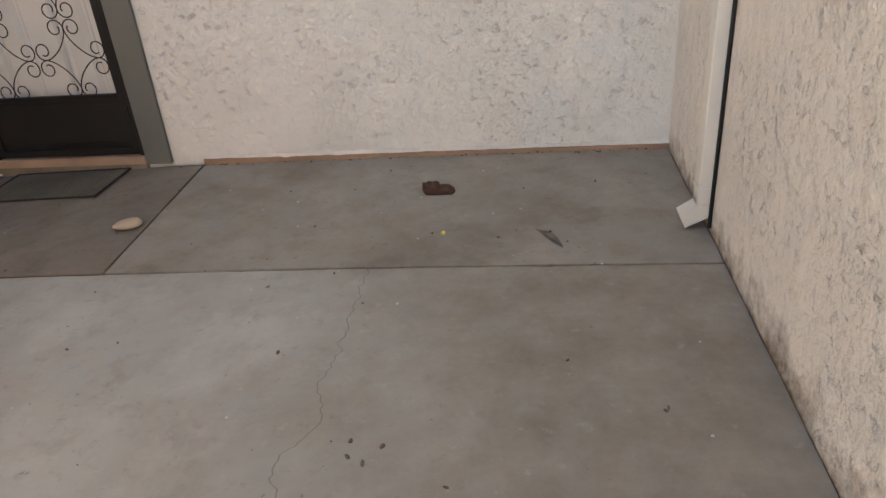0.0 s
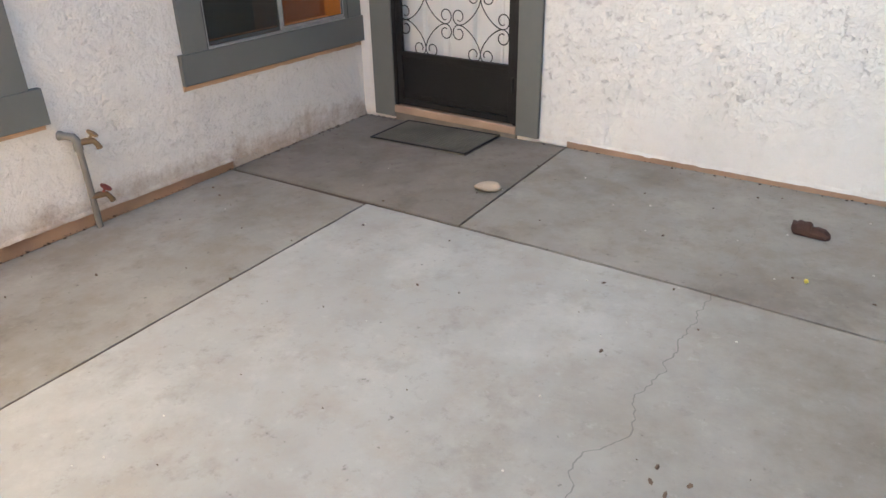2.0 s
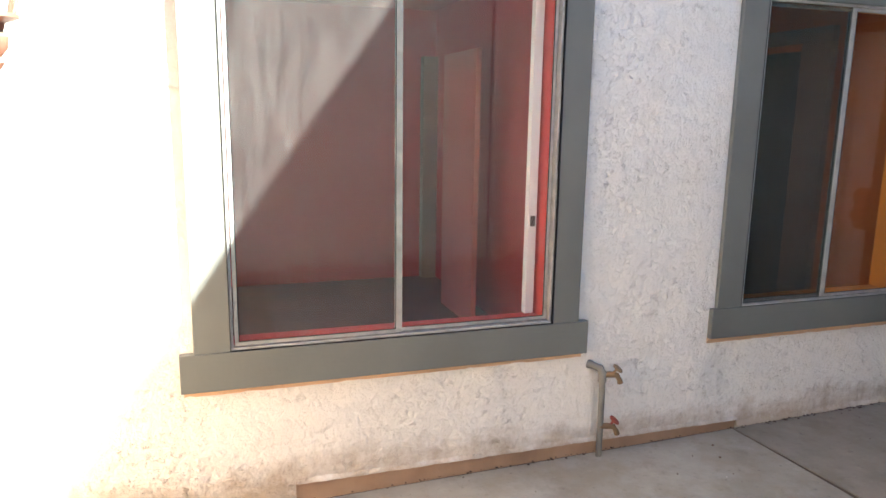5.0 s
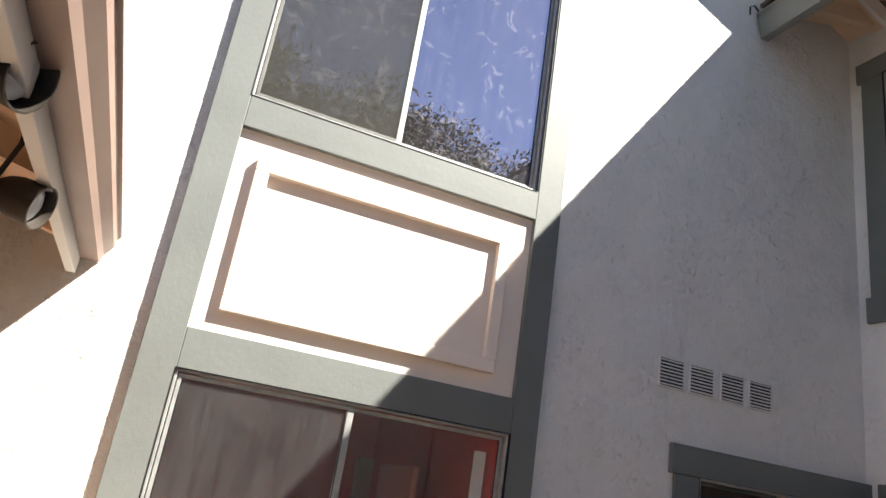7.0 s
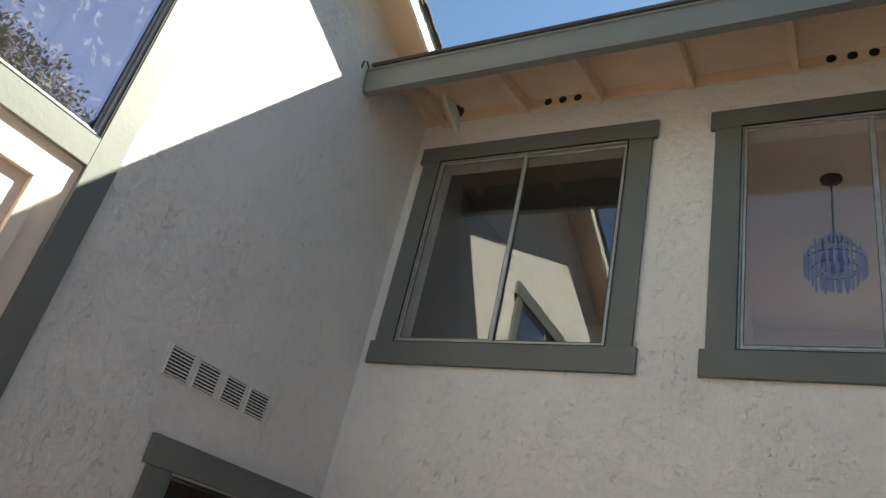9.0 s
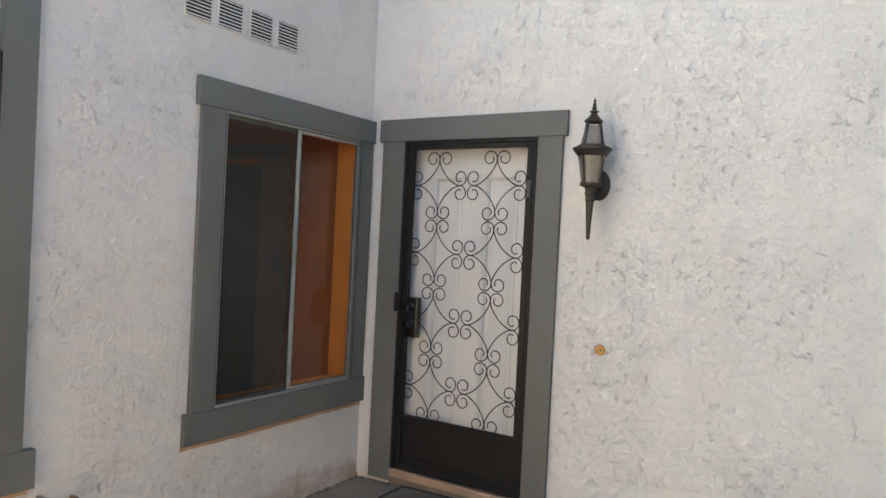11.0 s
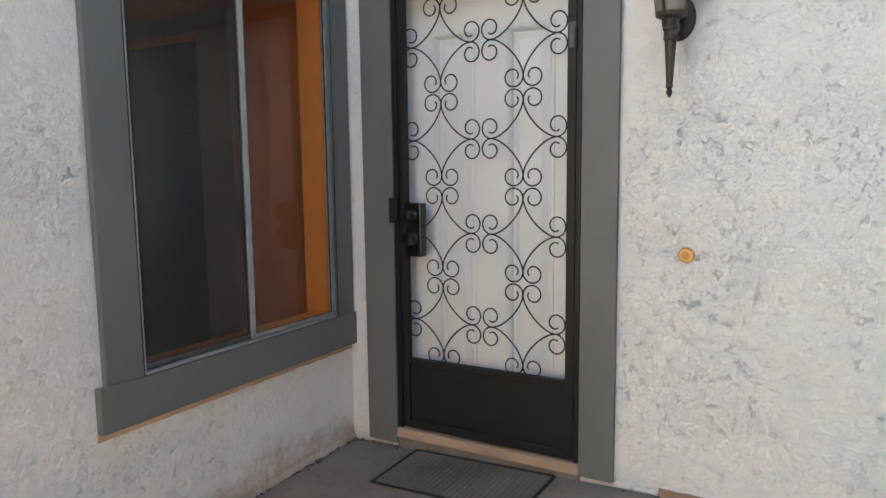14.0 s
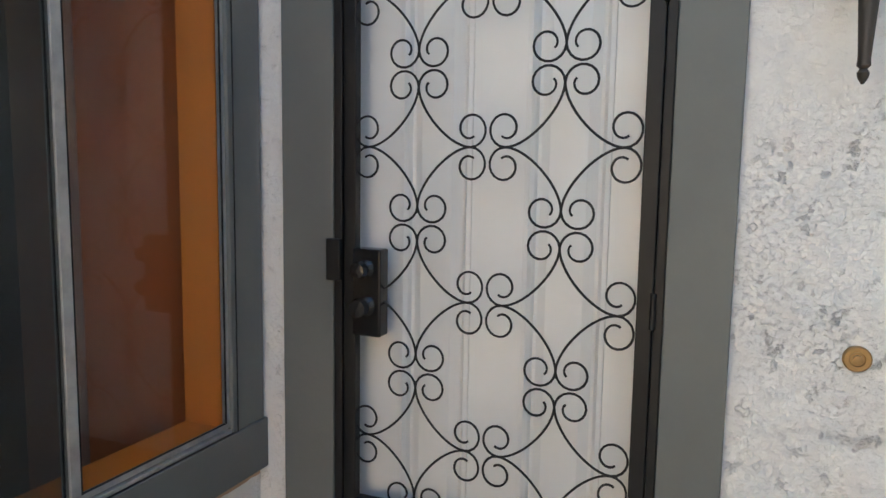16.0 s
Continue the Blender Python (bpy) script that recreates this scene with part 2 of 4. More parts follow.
def prism(bm, outline, axis, a, b):
    """An outline of (u, v) pairs drawn out along an axis from a to b. axis x: (y, z); y: (x, z); z: (x, y)."""
    def at(u, v, w):
        return {"x": (w, u, v), "y": (u, w, v), "z": (u, v, w)}[axis]
    lo = [bm.verts.new(at(u, v, a)) for u, v in outline]
    hi = [bm.verts.new(at(u, v, b)) for u, v in outline]
    n = len(lo)
    for i in range(n):
        bm.faces.new((lo[i], lo[(i + 1) % n], hi[(i + 1) % n], hi[i]))
    bm.faces.new(lo)
    bm.faces.new(hi)
    bmesh.ops.recalc_face_normals(bm, faces=bm.faces)
    return bm


def lathe(bm, profile, centre, steps=20):
    """A round body about a vertical axis from (radius, height) pairs."""
    cx, cy, cz = centre
    rings = []
    for r, z in profile:
        rings.append([bm.verts.new((cx + r * math.cos(2 * math.pi * k / steps), cy + r * math.sin(2 * math.pi * k / steps), cz + z)) for k in range(steps)])
    for a, b in zip(rings, rings[1:]):
        for k in range(steps):
            bm.faces.new((a[k], a[(k + 1) % steps], b[(k + 1) % steps], b[k]))
    bm.faces.new(rings[0])
    bm.faces.new(rings[-1])
    bmesh.ops.recalc_face_normals(bm, faces=bm.faces)
    return bm


def tube(bm, points, radius, sides=8):
    """A round bar along a line of points; radius may be a number or one for each point."""
    pts = [Vector(p) for p in points]
    rad = radius if isinstance(radius, (list, tuple)) else [radius] * len(pts)
    rings = []
    ref = None
    for i, p in enumerate(pts):
        d = (pts[min(i + 1, len(pts) - 1)] - pts[max(i - 1, 0)]).normalized()
        if ref is None:
            ref = d.orthogonal().normalized()
        ref = (ref - d * ref.dot(d)).normalized()
        other = d.cross(ref)
        rings.append([bm.verts.new(p + (ref * math.cos(2 * math.pi * k / sides) + other * math.sin(2 * math.pi * k / sides)) * rad[i]) for k in range(sides)])
    for a, b in zip(rings, rings[1:]):
        for k in range(sides):
            bm.faces.new((a[k], a[(k + 1) % sides], b[(k + 1) % sides], b[k]))
    bm.faces.new(rings[0])
    bm.faces.new(rings[-1])
    bmesh.ops.recalc_face_normals(bm, faces=bm.faces)
    return bm


def smooth(ob, angle=40):
    for p in ob.data.polygons:
        p.use_smooth = True
    ob.data.set_sharp_from_angle(angle=radians(angle))
    return ob


def part(name, bm, material, parent=None, label=""):
    """Links a bmesh as one mesh object under a thing or a part."""
    me = bpy.data.meshes.new(name)
    bm.to_mesh(me)
    bm.free()
    me.materials.append(material)
    ob = new(name, me)
    if parent:
        ob.parent = parent
    if label:
        ob["label"] = label
    return ob


def boxpart(name, dims, material, parent=None, label="", bevel=0.0):
    return part(name, box(bmesh.new(), *dims, bevel), material, parent, label)


def thing(name, label, category, group="", kind=""):
    return tagged(new(name), label, category, group, kind)


def holed(bm, axis, a, b, u0, u1, v0, v1, holes):
    """A wall slab across axis x or y between a and b, over u and z, with rectangular openings cut through."""
    us = sorted({u0, u1, *(h[0] for h in holes), *(h[1] for h in holes)})
    vs = sorted({v0, v1, *(h[2] for h in holes), *(h[3] for h in holes)})
    solid = {}
    for i in range(len(us) - 1):
        for j in range(len(vs) - 1):
            cu, cv = (us[i] + us[i + 1]) / 2, (vs[j] + vs[j + 1]) / 2
            solid[i, j] = not any(h[0] < cu < h[1] and h[2] < cv < h[3] for h in holes)
    verts = {}

    def vert(i, j, w):
        if (i, j, w) not in verts:
            verts[i, j, w] = bm.verts.new((w, us[i], vs[j]) if axis == "x" else (us[i], w, vs[j]))
        return verts[i, j, w]

    for (i, j), full in solid.items():
        if not full:
            continue
        for w in (a, b):
            bm.faces.new([vert(p, q, w) for p, q in ((i, j), (i + 1, j), (i + 1, j + 1), (i, j + 1))])
        for di, dj, (p, q), (r, s) in ((-1, 0, (i, j), (i, j + 1)), (1, 0, (i + 1, j), (i + 1, j + 1)), (0, -1, (i, j), (i + 1, j)), (0, 1, (i, j + 1), (i + 1, j + 1))):
            if not solid.get((i + di, j + dj), False):
                bm.faces.new((vert(p, q, a), vert(r, s, a), vert(r, s, b), vert(p, q, b)))
    bmesh.ops.recalc_face_normals(bm, faces=bm.faces)
    return bm


# ---- plan ----
WIDTH = 4.09          # between the two side walls
SOUTH = -4.55         # face of the low wing behind the walk
T = 0.16              # wall thickness
W1 = (-3.78, -2.33, 0.605, 2.165)     # lower large window, y and z
U1 = (-3.78, -2.34, 3.36, 4.85)       # window above it
W2 = (-1.235, -0.14, 0.605, 2.14)     # window beside the door
B1 = (0.255, 1.72, 3.375, 4.885)      # upper windows over the door, x and z
B2 = (2.435, 3.85, 3.375, 4.885)
DOOR = (0.285, 1.208, 0.05, 2.145)

# ---- structure ----
floor = tagged(new("floor"), "weathered grey concrete patio slabs with dirt-filled joints", "floor", kind="structure")


def ground_z(x, y):
    """The patio falls towards the foot of the west wall, a little more to the south."""
    return -(0.055 + 0.0175 * max(0.0, -y)) * max(0.0, 1 - x / WIDTH) ** 3


def bed():
    """Soil under the slabs, seen in the joints."""
    bm = bmesh.new()
    nx, ny = 28, 56
    g = [[bm.verts.new((WIDTH * i / nx, -9.0 * j / ny, ground_z(WIDTH * i / nx, -9.0 * j / ny) - 0.011)) for i in range(nx + 1)] for j in range(ny + 1)]
    for j in range(ny):
        for i in range(nx):
            bm.faces.new((g[j + 1][i], g[j + 1][i + 1], g[j][i + 1], g[j][i]))
    return part("soil_bed", bm, SOIL, floor)


bed()


def slab(corners, material, drop=0.0, seed=0):
    """One poured slab that follows the fall of the patio, with worn, slightly broken top edges."""
    (ax, ay), (bx, by), (cx, cy), (dx, dy) = corners
    nx = max(4, int((bx - ax) / 0.07))
    ny = max(4, int((dy - ay) / 0.07))
    g = 0.0046

    def at(u, v):
        x = (ax * (1 - u) + bx * u) * (1 - v) + (dx * (1 - u) + cx * u) * v
        y = (ay * (1 - u) + by * u) * (1 - v) + (dy * (1 - u) + cy * u) * v
        return x, y

    bm = bmesh.new()
    grid = []
    for j in range(ny + 1):
        row = []
        for i in range(nx + 1):
            u, v = i / nx, j / ny
            x, y = at(u, v)
            chip = 0.006 * abs(noise.noise((x * 17, y * 17, seed)))
            x += (g + chip) * ((i == 0) - (i == nx))
            y += (g + chip) * ((j == 0) - (j == ny))
            edge = 0.003 if i in (0, nx) or j in (0, ny) else 0.0
            row.append(bm.verts.new((x, y, ground_z(x, y) - drop - edge - 0.0012 * noise.noise((x * 2.5, y * 2.5, seed)))))
        grid.append(row)
    for j in range(ny):
        for i in range(nx):
            bm.faces.new((grid[j][i], grid[j][i + 1], grid[j + 1][i + 1], grid[j + 1][i]))
    rim = grid[0][:] + [r[-1] for r in grid[1:]] + grid[-1][-2::-1] + [r[0] for r in grid[-2:0:-1]]
    foot = [bm.verts.new((v.co.x, v.co.y, v.co.z - 0.10)) for v in rim]
    for k in range(len(rim)):
        bm.faces.new((rim[k], foot[k], foot[(k + 1) % len(rim)], rim[(k + 1) % len(rim)]))
    bmesh.ops.recalc_face_normals(bm, faces=bm.faces)
    return smooth(part("slab", bm, material, floor), 25)


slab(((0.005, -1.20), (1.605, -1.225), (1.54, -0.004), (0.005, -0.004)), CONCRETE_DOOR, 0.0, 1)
slab(((1.605, -1.225), (WIDTH, -1.23), (WIDTH, 0.0), (1.54, 0.0)), CONCRETE_GREY, 0.0, 2)
slab(((0.007, -3.515), (1.131, -3.43), (1.055, -1.236), (0.007, -1.20)), CONCRETE_GREY, 0.004, 3)
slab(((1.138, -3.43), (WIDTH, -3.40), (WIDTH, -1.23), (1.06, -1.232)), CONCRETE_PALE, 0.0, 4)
slab(((0.0, SOUTH), (1.134, SOUTH), (1.138, -3.43), (0.0, -3.515)), CONCRETE_BROWN, 0.0, 5)
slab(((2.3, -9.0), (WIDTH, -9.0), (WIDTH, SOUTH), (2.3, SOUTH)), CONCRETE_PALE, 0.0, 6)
slab(((1.134, SOUTH), (WIDTH, SOUTH), (WIDTH, -3.40), (1.138, -3.43)), CONCRETE_BROWN, 0.0, 7)

RAKE = -0.42
RIDGE = -3.06


def rake(y):
    return 5.28 + RAKE * y


wall_west = tagged(new("wall_west"), "cream stucco two-storey gable wall, half in sun", "wall", kind="structure")
bm = holed(bmesh.new(), "x", -T, 0.0, -6.1, T, -0.2, 5.2, [W1, U1, W2, (-3.53, -1.17, -0.2, -0.031)])
part("wall_face", bm, STUCCO, wall_west)
part("gable_face", prism(bmesh.new(), [(T, 5.2), (T, rake(T)), (RIDGE, rake(RIDGE)), (-6.1, 5.3), (-6.1, 5.2)], "x", -T, 0.0), STUCCO, wall_west)

wall_north = tagged(new("wall_north"), "white trowelled stucco wall with the front door", "wall", kind="structure")
part("wall_face", holed(bmesh.new(), "y", 0.0, T, 0.0, 8.0, -0.2, 5.30, [B1, B2, (DOOR[0], DOOR[1], -0.2, DOOR[3])]), STUCCO_DOOR, wall_north)

wall_east = tagged(new("wall_east"), "cream stucco side wall with dirt along its foot", "wall", kind="structure")
# height above the foot is unseen; raised to keep sky light off the court
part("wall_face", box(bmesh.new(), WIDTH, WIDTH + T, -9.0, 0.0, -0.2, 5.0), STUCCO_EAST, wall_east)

wall_south = tagged(new("wall_south"), "sunlit rough stucco wall of a low wing", "wall", kind="structure")
part("wall_face", box(bmesh.new(), 0.0, 2.3, SOUTH - T, SOUTH, -0.2, 2.62), STUCCO_TAN_BOUNCE, wall_south)

ground = tagged(boxpart("ground", (-400, 400, -400, 400, -0.5, -0.21), SOIL), "bare earth reaching to the horizon", "ground", kind="structure")


# ---- windows ----
def window(name, axis, u0, u1, v0, v1, label, glass_mat, split=0.5, depth=-0.016, outer=0.002, inner=0.018, second=None):
    """An aluminium sliding window: frame, meeting rail, fixed and sliding pane. axis x: in the west wall; y: in the north wall."""
    w = thing(name, label, "window", kind="structure")

    def put(n, a0, a1, b0, b1, d0, d1, mat, bevel=0.002, label=""):
        # d runs from the wall's face towards the room
        dims = (-d1, -d0, a0, a1, b0, b1) if axis == "x" else (a0, a1, d0, d1, b0, b1)
        return boxpart(n, dims, mat, w, label, bevel)

    f = 0.012
    front, back = depth - 0.006, depth + 0.036
    put("frame_sill", u0, u1, v0, v0 + f, front, back, ALU)
    put("frame_head", u0, u1, v1 - f, v1, front, back, ALU)
    put("frame_jamb", u0, u0 + f, v0 + f, v1 - f, front, back, ALU)
    put("frame_jamb", u1 - f, u1, v0 + f, v1 - f, front, back, ALU)
    k = 0.003
    for a0, a1, b0, b1 in ((u0, u1, v0 - k, v0), (u0, u1, v1, v1 + k), (u0 - k, u0, v0 - k, v1 + k), (u1, u1 + k, v0 - k, v1 + k)):
        put("seal", a0, a1, b0, b1, -0.0365 if axis == "y" or v0 > 3 or u0 < -3 else -0.0285, -0.02, BLACK, 0.0, "dark rubber seal")
    um = u0 + (u1 - u0) * split
    s, g = 0.016, 0.004
    for a, b, d, wa, wb in ((u0 + f + g, um + 0.014, outer, s, 0.028), (um - 0.014, u1 - f - g, inner, 0.028, s)):
        lo, hi = v0 + f + g, v1 - f - g
        put("sash_rail", a, b, lo, lo + s, depth + d, depth + d + 0.014, ALU)
        put("sash_rail", a, b, hi - s, hi, depth + d, depth + d + 0.014, ALU)
        put("sash_stile", a, a + wa, lo + s, hi - s, depth + d, depth + d + 0.014, ALU)
        put("sash_stile", b - wb, b, lo + s, hi - s, depth + d, depth + d + 0.014, ALU)
        put("gasket", a + wa, b - wb, lo + s, lo + s + 0.003, depth + d - 0.0005, depth + d + 0.004, BLACK, 0.0)
        put("gasket", a + wa, a + wa + 0.003, lo + s, hi - s, depth + d - 0.0005, depth + d + 0.004, BLACK, 0.0)
        put("gasket", b - wb - 0.003, b - wb, lo + s, hi - s, depth + d - 0.0005, depth + d + 0.004, BLACK, 0.0)
        pane = put("pane", a + wa, b - wb, lo + s, hi - s, depth + d + 0.005, depth + d + 0.009, second if second and a > um - 0.1 else glass_mat, 0.0)
        pane.visible_shadow = False
    return w


def surround(name, axis, u0, u1, v0, v1, label, side=0.15, ear=0.035, top=0.145, sill=0.16):
    """Grey boards round an opening: head and sill with ears, two side boards."""
    w = tagged(new(name), label, "window trim", kind="structure")

    def put(n, a0, a1, b0, b1, d):
        dims = (0.0005, d, a0, a1, b0, b1) if axis == "x" else (a0, a1, -d, -0.0005, b0, b1)
        boxpart(n, dims, TRIM_GREY, w, "", 0.004)

    put("head_board", u0 - side - ear, u1 + side + ear, v1, v1 + top, 0.032)
    if sill:
        put("sill_board", u0 - side - ear, u1 + side + ear, v0 - sill, v0, 0.032)
    put("side_board", u0 - side, u0, v0, v1, 0.026)
    put("side_board", u1, u1 + side, v0, v1, 0.026)
    return w


window("window_1", "x", *W1, "large aluminium sliding window with dusty panes", GLASS_DUSTY, 0.49, second=GLASS)
window_2 = window("window_2", "x", *W2, "aluminium sliding window beside the front door", GLASS_DOOR, 0.5, -0.016, 0.018, 0.002)
screen = boxpart("insect_screen", (0.0085, 0.0095, W2[0] + 0.013, (W2[0] + W2[1]) / 2 - 0.015, W2[2] + 0.013, W2[3] - 0.013), SCREEN, window_2, "fine grey insect screen", 0.0)
screen.visible_shadow = False
window_3 = window("window_3", "x", *U1, "upper aluminium window with swirls of dried dust", GLASS_UPPER, 0.48)
screen = boxpart("insect_screen", (0.017, 0.018, U1[0] + 0.013, U1[0] + (U1[1] - U1[0]) * 0.48 - 0.015, U1[2] + 0.013, U1[3] - 0.013), SCREEN, window_3, "fine grey insect screen", 0.0)
screen.visible_shadow = False
window("window_4", "y", *B1, "upper aluminium sliding window over the front door", GLASS_HIGH, 0.49)
window("window_5", "y", *B2, "upper aluminium sliding window with a chandelier behind", GLASS, 0.49)
surround("trim_window_2", "x", W2[0], W2[1] - 0.02, W2[2], W2[3], "grey painted boards round the small window", 0.15, 0.03)
surround("trim_window_4", "y", *B1, "grey painted boards round the upper window", 0.16, 0.03)
surround("trim_window_5", "y", *B2, "grey painted boards round the upper window", 0.16, 0.03)

# ---- rooms behind the windows ----
def room(name, x0, x1, y0, y1, z0, z1, wall_mat, floor_mat, ceil_mat, skip, label, openings=None):
    openings = openings or {}
    r = tagged(new(name), label, "room", kind="structure")
    t = 0.05
    if "w" not in skip:
        part("inner_wall", holed(bmesh.new(), "x", x0 - t, x0, y0 - t, y1 + t, z0, z1, openings.get("w", [])), wall_mat, r)
    if "e" not in skip:
        boxpart("inner_wall", (x1, x1 + t, y0 - t, y1 + t, z0, z1), wall_mat, r)
    if "s" not in skip:
        part("inner_wall", holed(bmesh.new(), "y", y0 - t, y0, x0, x1, z0, z1, openings.get("s", [])), wall_mat, r)
    if "n" not in skip:
        part("inner_wall", holed(bmesh.new(), "y", y1, y1 + t, x0, x1, z0, z1, openings.get("n", [])), wall_mat, r)
    boxpart("inner_floor", (x0 - t, x1 + t, y0 - t, y1 + t, z0 - t, z0), floor_mat, r)
    boxpart("inner_ceiling", (x0 - t, x1 + t, y0 - t, y1 + t, z1, z1 + t), ceil_mat, r)
    return r


# unseen openings in hidden walls are added to let daylight into three rooms
room("room_red", -3.6, -T, -4.45, -1.75, 0.0, 2.5, RED_WALL, CARPET, RED_WALL, "e", "red painted empty room with a dark floor", {"s": [(-2.4, -1.6, 0.8, 1.8)]})
room("room_entry", -2.6, -T, -1.6, -0.1, 0.0, 2.5, SHADED_ORANGE, CARPET, SHADED_ORANGE, "e", "orange painted entry room", {"w": [(-0.95, -0.5, 1.1, 2.0)]})
room("room_upper_west", -3.6, -T, -4.4, -1.5, 2.9, 5.15, GREY_WALL, CARPET, ROOM_WHITE, "e", "upper room behind the west window")
room("room_upper_dark", 0.05, 1.98, T, 3.6, 2.9, 5.15, UNLIT_BROWN, CARPET, UNLIT_BROWN, "s", "upper room with its unlit dimness painted in dark brown")
room("room_upper_north", 2.10, 4.2, T, 3.6, 2.9, 5.15, GREY_WALL, CARPET, ROOM_WHITE, "s", "grey painted upper room", {"n": [(2.5, 3.9, 3.1, 4.5)]})


# ---- bay on the west wall: boards, panel and ring moulding ----
bay = tagged(new("trim_bay"), "grey painted boards framing two stacked windows", "window trim", kind="structure")
for dims in ((0.0005, 0.040, -3.98, -2.14, 0.444, 0.605), (0.0005, 0.034, -3.925, -3.78, 0.605, 4.85), (0.0005, 0.034, -2.33, -2.19, 0.605, 4.85),
             (0.0005, 0.034, -3.78, -2.33, 2.165, 2.325), (0.0005, 0.034, -3.78, -2.33, 3.21, 3.36), (0.0005, 0.040, -3.98, -2.14, 4.85, 5.0)):
    boxpart("board", dims, TRIM_GREY, bay, "", 0.003)
boxpart("panel", (0.0006, 0.006, -3.78, -2.33, 2.325, 3.21), PANEL, bay, "cream painted panel")
for dims in ((0.006, 0.04, -3.685, -2.45, 2.415, 2.475), (0.006, 0.04, -3.685, -2.45, 3.03, 3.09), (0.006, 0.04, -3.685, -3.625, 2.475, 3.03), (0.006, 0.04, -2.51, -2.45, 2.475, 3.03)):
    boxpart("ring_moulding", dims, PANEL, bay, "cream painted moulding", 0.004)

boxpart("footing", (-0.12, -0.010, -3.53, -1.17, -0.2, -0.032), FOOTING, wall_west, "bare brown footing under the stucco")
part("footing", box(bmesh.new(), 1.545, WIDTH, -0.016, -0.0005, -0.03, 0.020, 0.004), FOOTING, wall_north, "bare brown footing edge")



def ragged_lip(axis, a, b, face, base, high, deep, material, parent, seed, label="broken stucco edge", hung=False):
    """A broken stucco edge along the foot of a wall, uneven in height and depth."""
    n = max(8, int((b - a) / 0.022))
    bm = bmesh.new()
    rows = []
    for k in range(n + 1):
        u = a + (b - a) * k / n
        w = noise.noise((u * 9, seed, 0.0)) * 0.5 + noise.noise((u * 31, seed, 4.0)) * 0.5
        d = deep * (0.7 + 0.5 * noise.noise((u * 14, seed, 9.0)) + 0.4 * w)
        foot = base + (0.0 if hung else ground_z(face, u) if axis == "x" else ground_z(u, face))
        z0 = foot + high * 0.35 * max(0.0, w)
        z1 = foot + high * (0.8 + 0.45 * w)
        sec = ((0.0005, z0), (d, z0 + 0.002), (d * 0.9, (z0 + z1) / 2), (0.0005, z1))
        rows.append([bm.verts.new((face + p, u, z) if axis == "x" else (u, face - p, z)) for p, z in sec])
    for r0, r1 in zip(rows, rows[1:]):
        for k in range(3):
            bm.faces.new((r0[k], r0[k + 1], r1[k + 1], r1[k]))
    bmesh.ops.recalc_face_normals(bm, faces=bm.faces)
    return smooth(part("stucco_edge", bm, material, parent, label), 60)


ragged_lip("y", 1.365, 1.555, 0.0, 0.0, 0.03, 0.014, STUCCO_DOOR, wall_north, 1.0)
ragged_lip("y", 1.555, WIDTH - 0.001, -0.004, 0.020, 0.026, 0.014, STUCCO_DOOR, wall_north, 2.0)
ragged_lip("x", -1.17, -0.001, 0.0, -0.004, 0.040, 0.020, STUCCO, wall_west, 3.0)
ragged_lip("x", SOUTH + 0.001, -3.53, 0.0, -0.004, 0.045, 0.022, STUCCO, wall_west, 4.0)
ragged_lip("x", -3.53, -1.17, 0.0, -0.040, 0.030, 0.014, STUCCO, wall_west, 5.0, hung=True)
ragged_lip("x", -3.97, -2.15, 0.0, 0.414, 0.040, 0.0025, BARE, wall_west, 6.0, "unpainted tan strip under the sill", True)
ragged_lip("x", -1.415, -0.002, 0.0, 0.414, 0.040, 0.0025, BARE, wall_west, 7.0, "unpainted tan strip under the sill", True)

# ---- wall vents ----
def wall_vent(y0, y1, z0, z1):
    v = thing("wall_vent", "small louvred metal vent painted white in the stucco wall", "vent", "row of wall vents")
    t = 0.007
    boxpart("backing", (0.0006, 0.003, y0 + t, y1 - t, z0 + t, z1 - t), BLACK, v)
    for d in ((y0, y1, z0, z0 + t), (y0, y1, z1 - t, z1), (y0, y0 + t, z0 + t, z1 - t), (y1 - t, y1, z0 + t, z1 - t)):
        boxpart("frame_strip", (0.0006, 0.012, *d), TRIM_PALE, v, "", 0.002)
    n = 8
    step = (z1 - z0 - 2 * t) / n
    for k in range(n):
        z = z0 + t + step * (k + 0.5)
        bm = prism(bmesh.new(), [(0.003, z + 0.004), (0.005, z + 0.0055), (0.013, z - 0.0005), (0.012, z - 0.005)], "y", y0 + t, y1 - t)
        part("slat", bm, TRIM_PALE, v)
    return v


for k in range(4):
    a = -1.506 + k * 0.1985 + (0.012 if k > 1 else 0)
    wall_vent(a, a + 0.168, 2.553, 2.708)

# ---- front door: surround, white door, security door ----
surround_door = tagged(new("trim_door"), "grey painted boards round the front door", "door trim", kind="structure")
for n, dims in (("side_board", (0.112, 0.285, -0.026, -0.0005, -0.028, 2.145)), ("side_board", (1.208, 1.36, -0.026, -0.0005, 0.002, 2.145)), ("head_board", (0.086, 1.385, -0.032, -0.0005, 2.145, 2.288))):
    boxpart(n, dims, TRIM_GREY, surround_door, "", 0.004)
boxpart("threshold", (0.285, 1.208, -0.034, 0.12, 0.006, 0.055), WOOD_SILL, surround_door, "bare wooden threshold", 0.006)
boxpart("threshold_base", (0.285, 1.208, -0.022, 0.12, -0.15, 0.006), CONCRETE_DOOR, surround_door, "grey concrete under the threshold", 0.003)

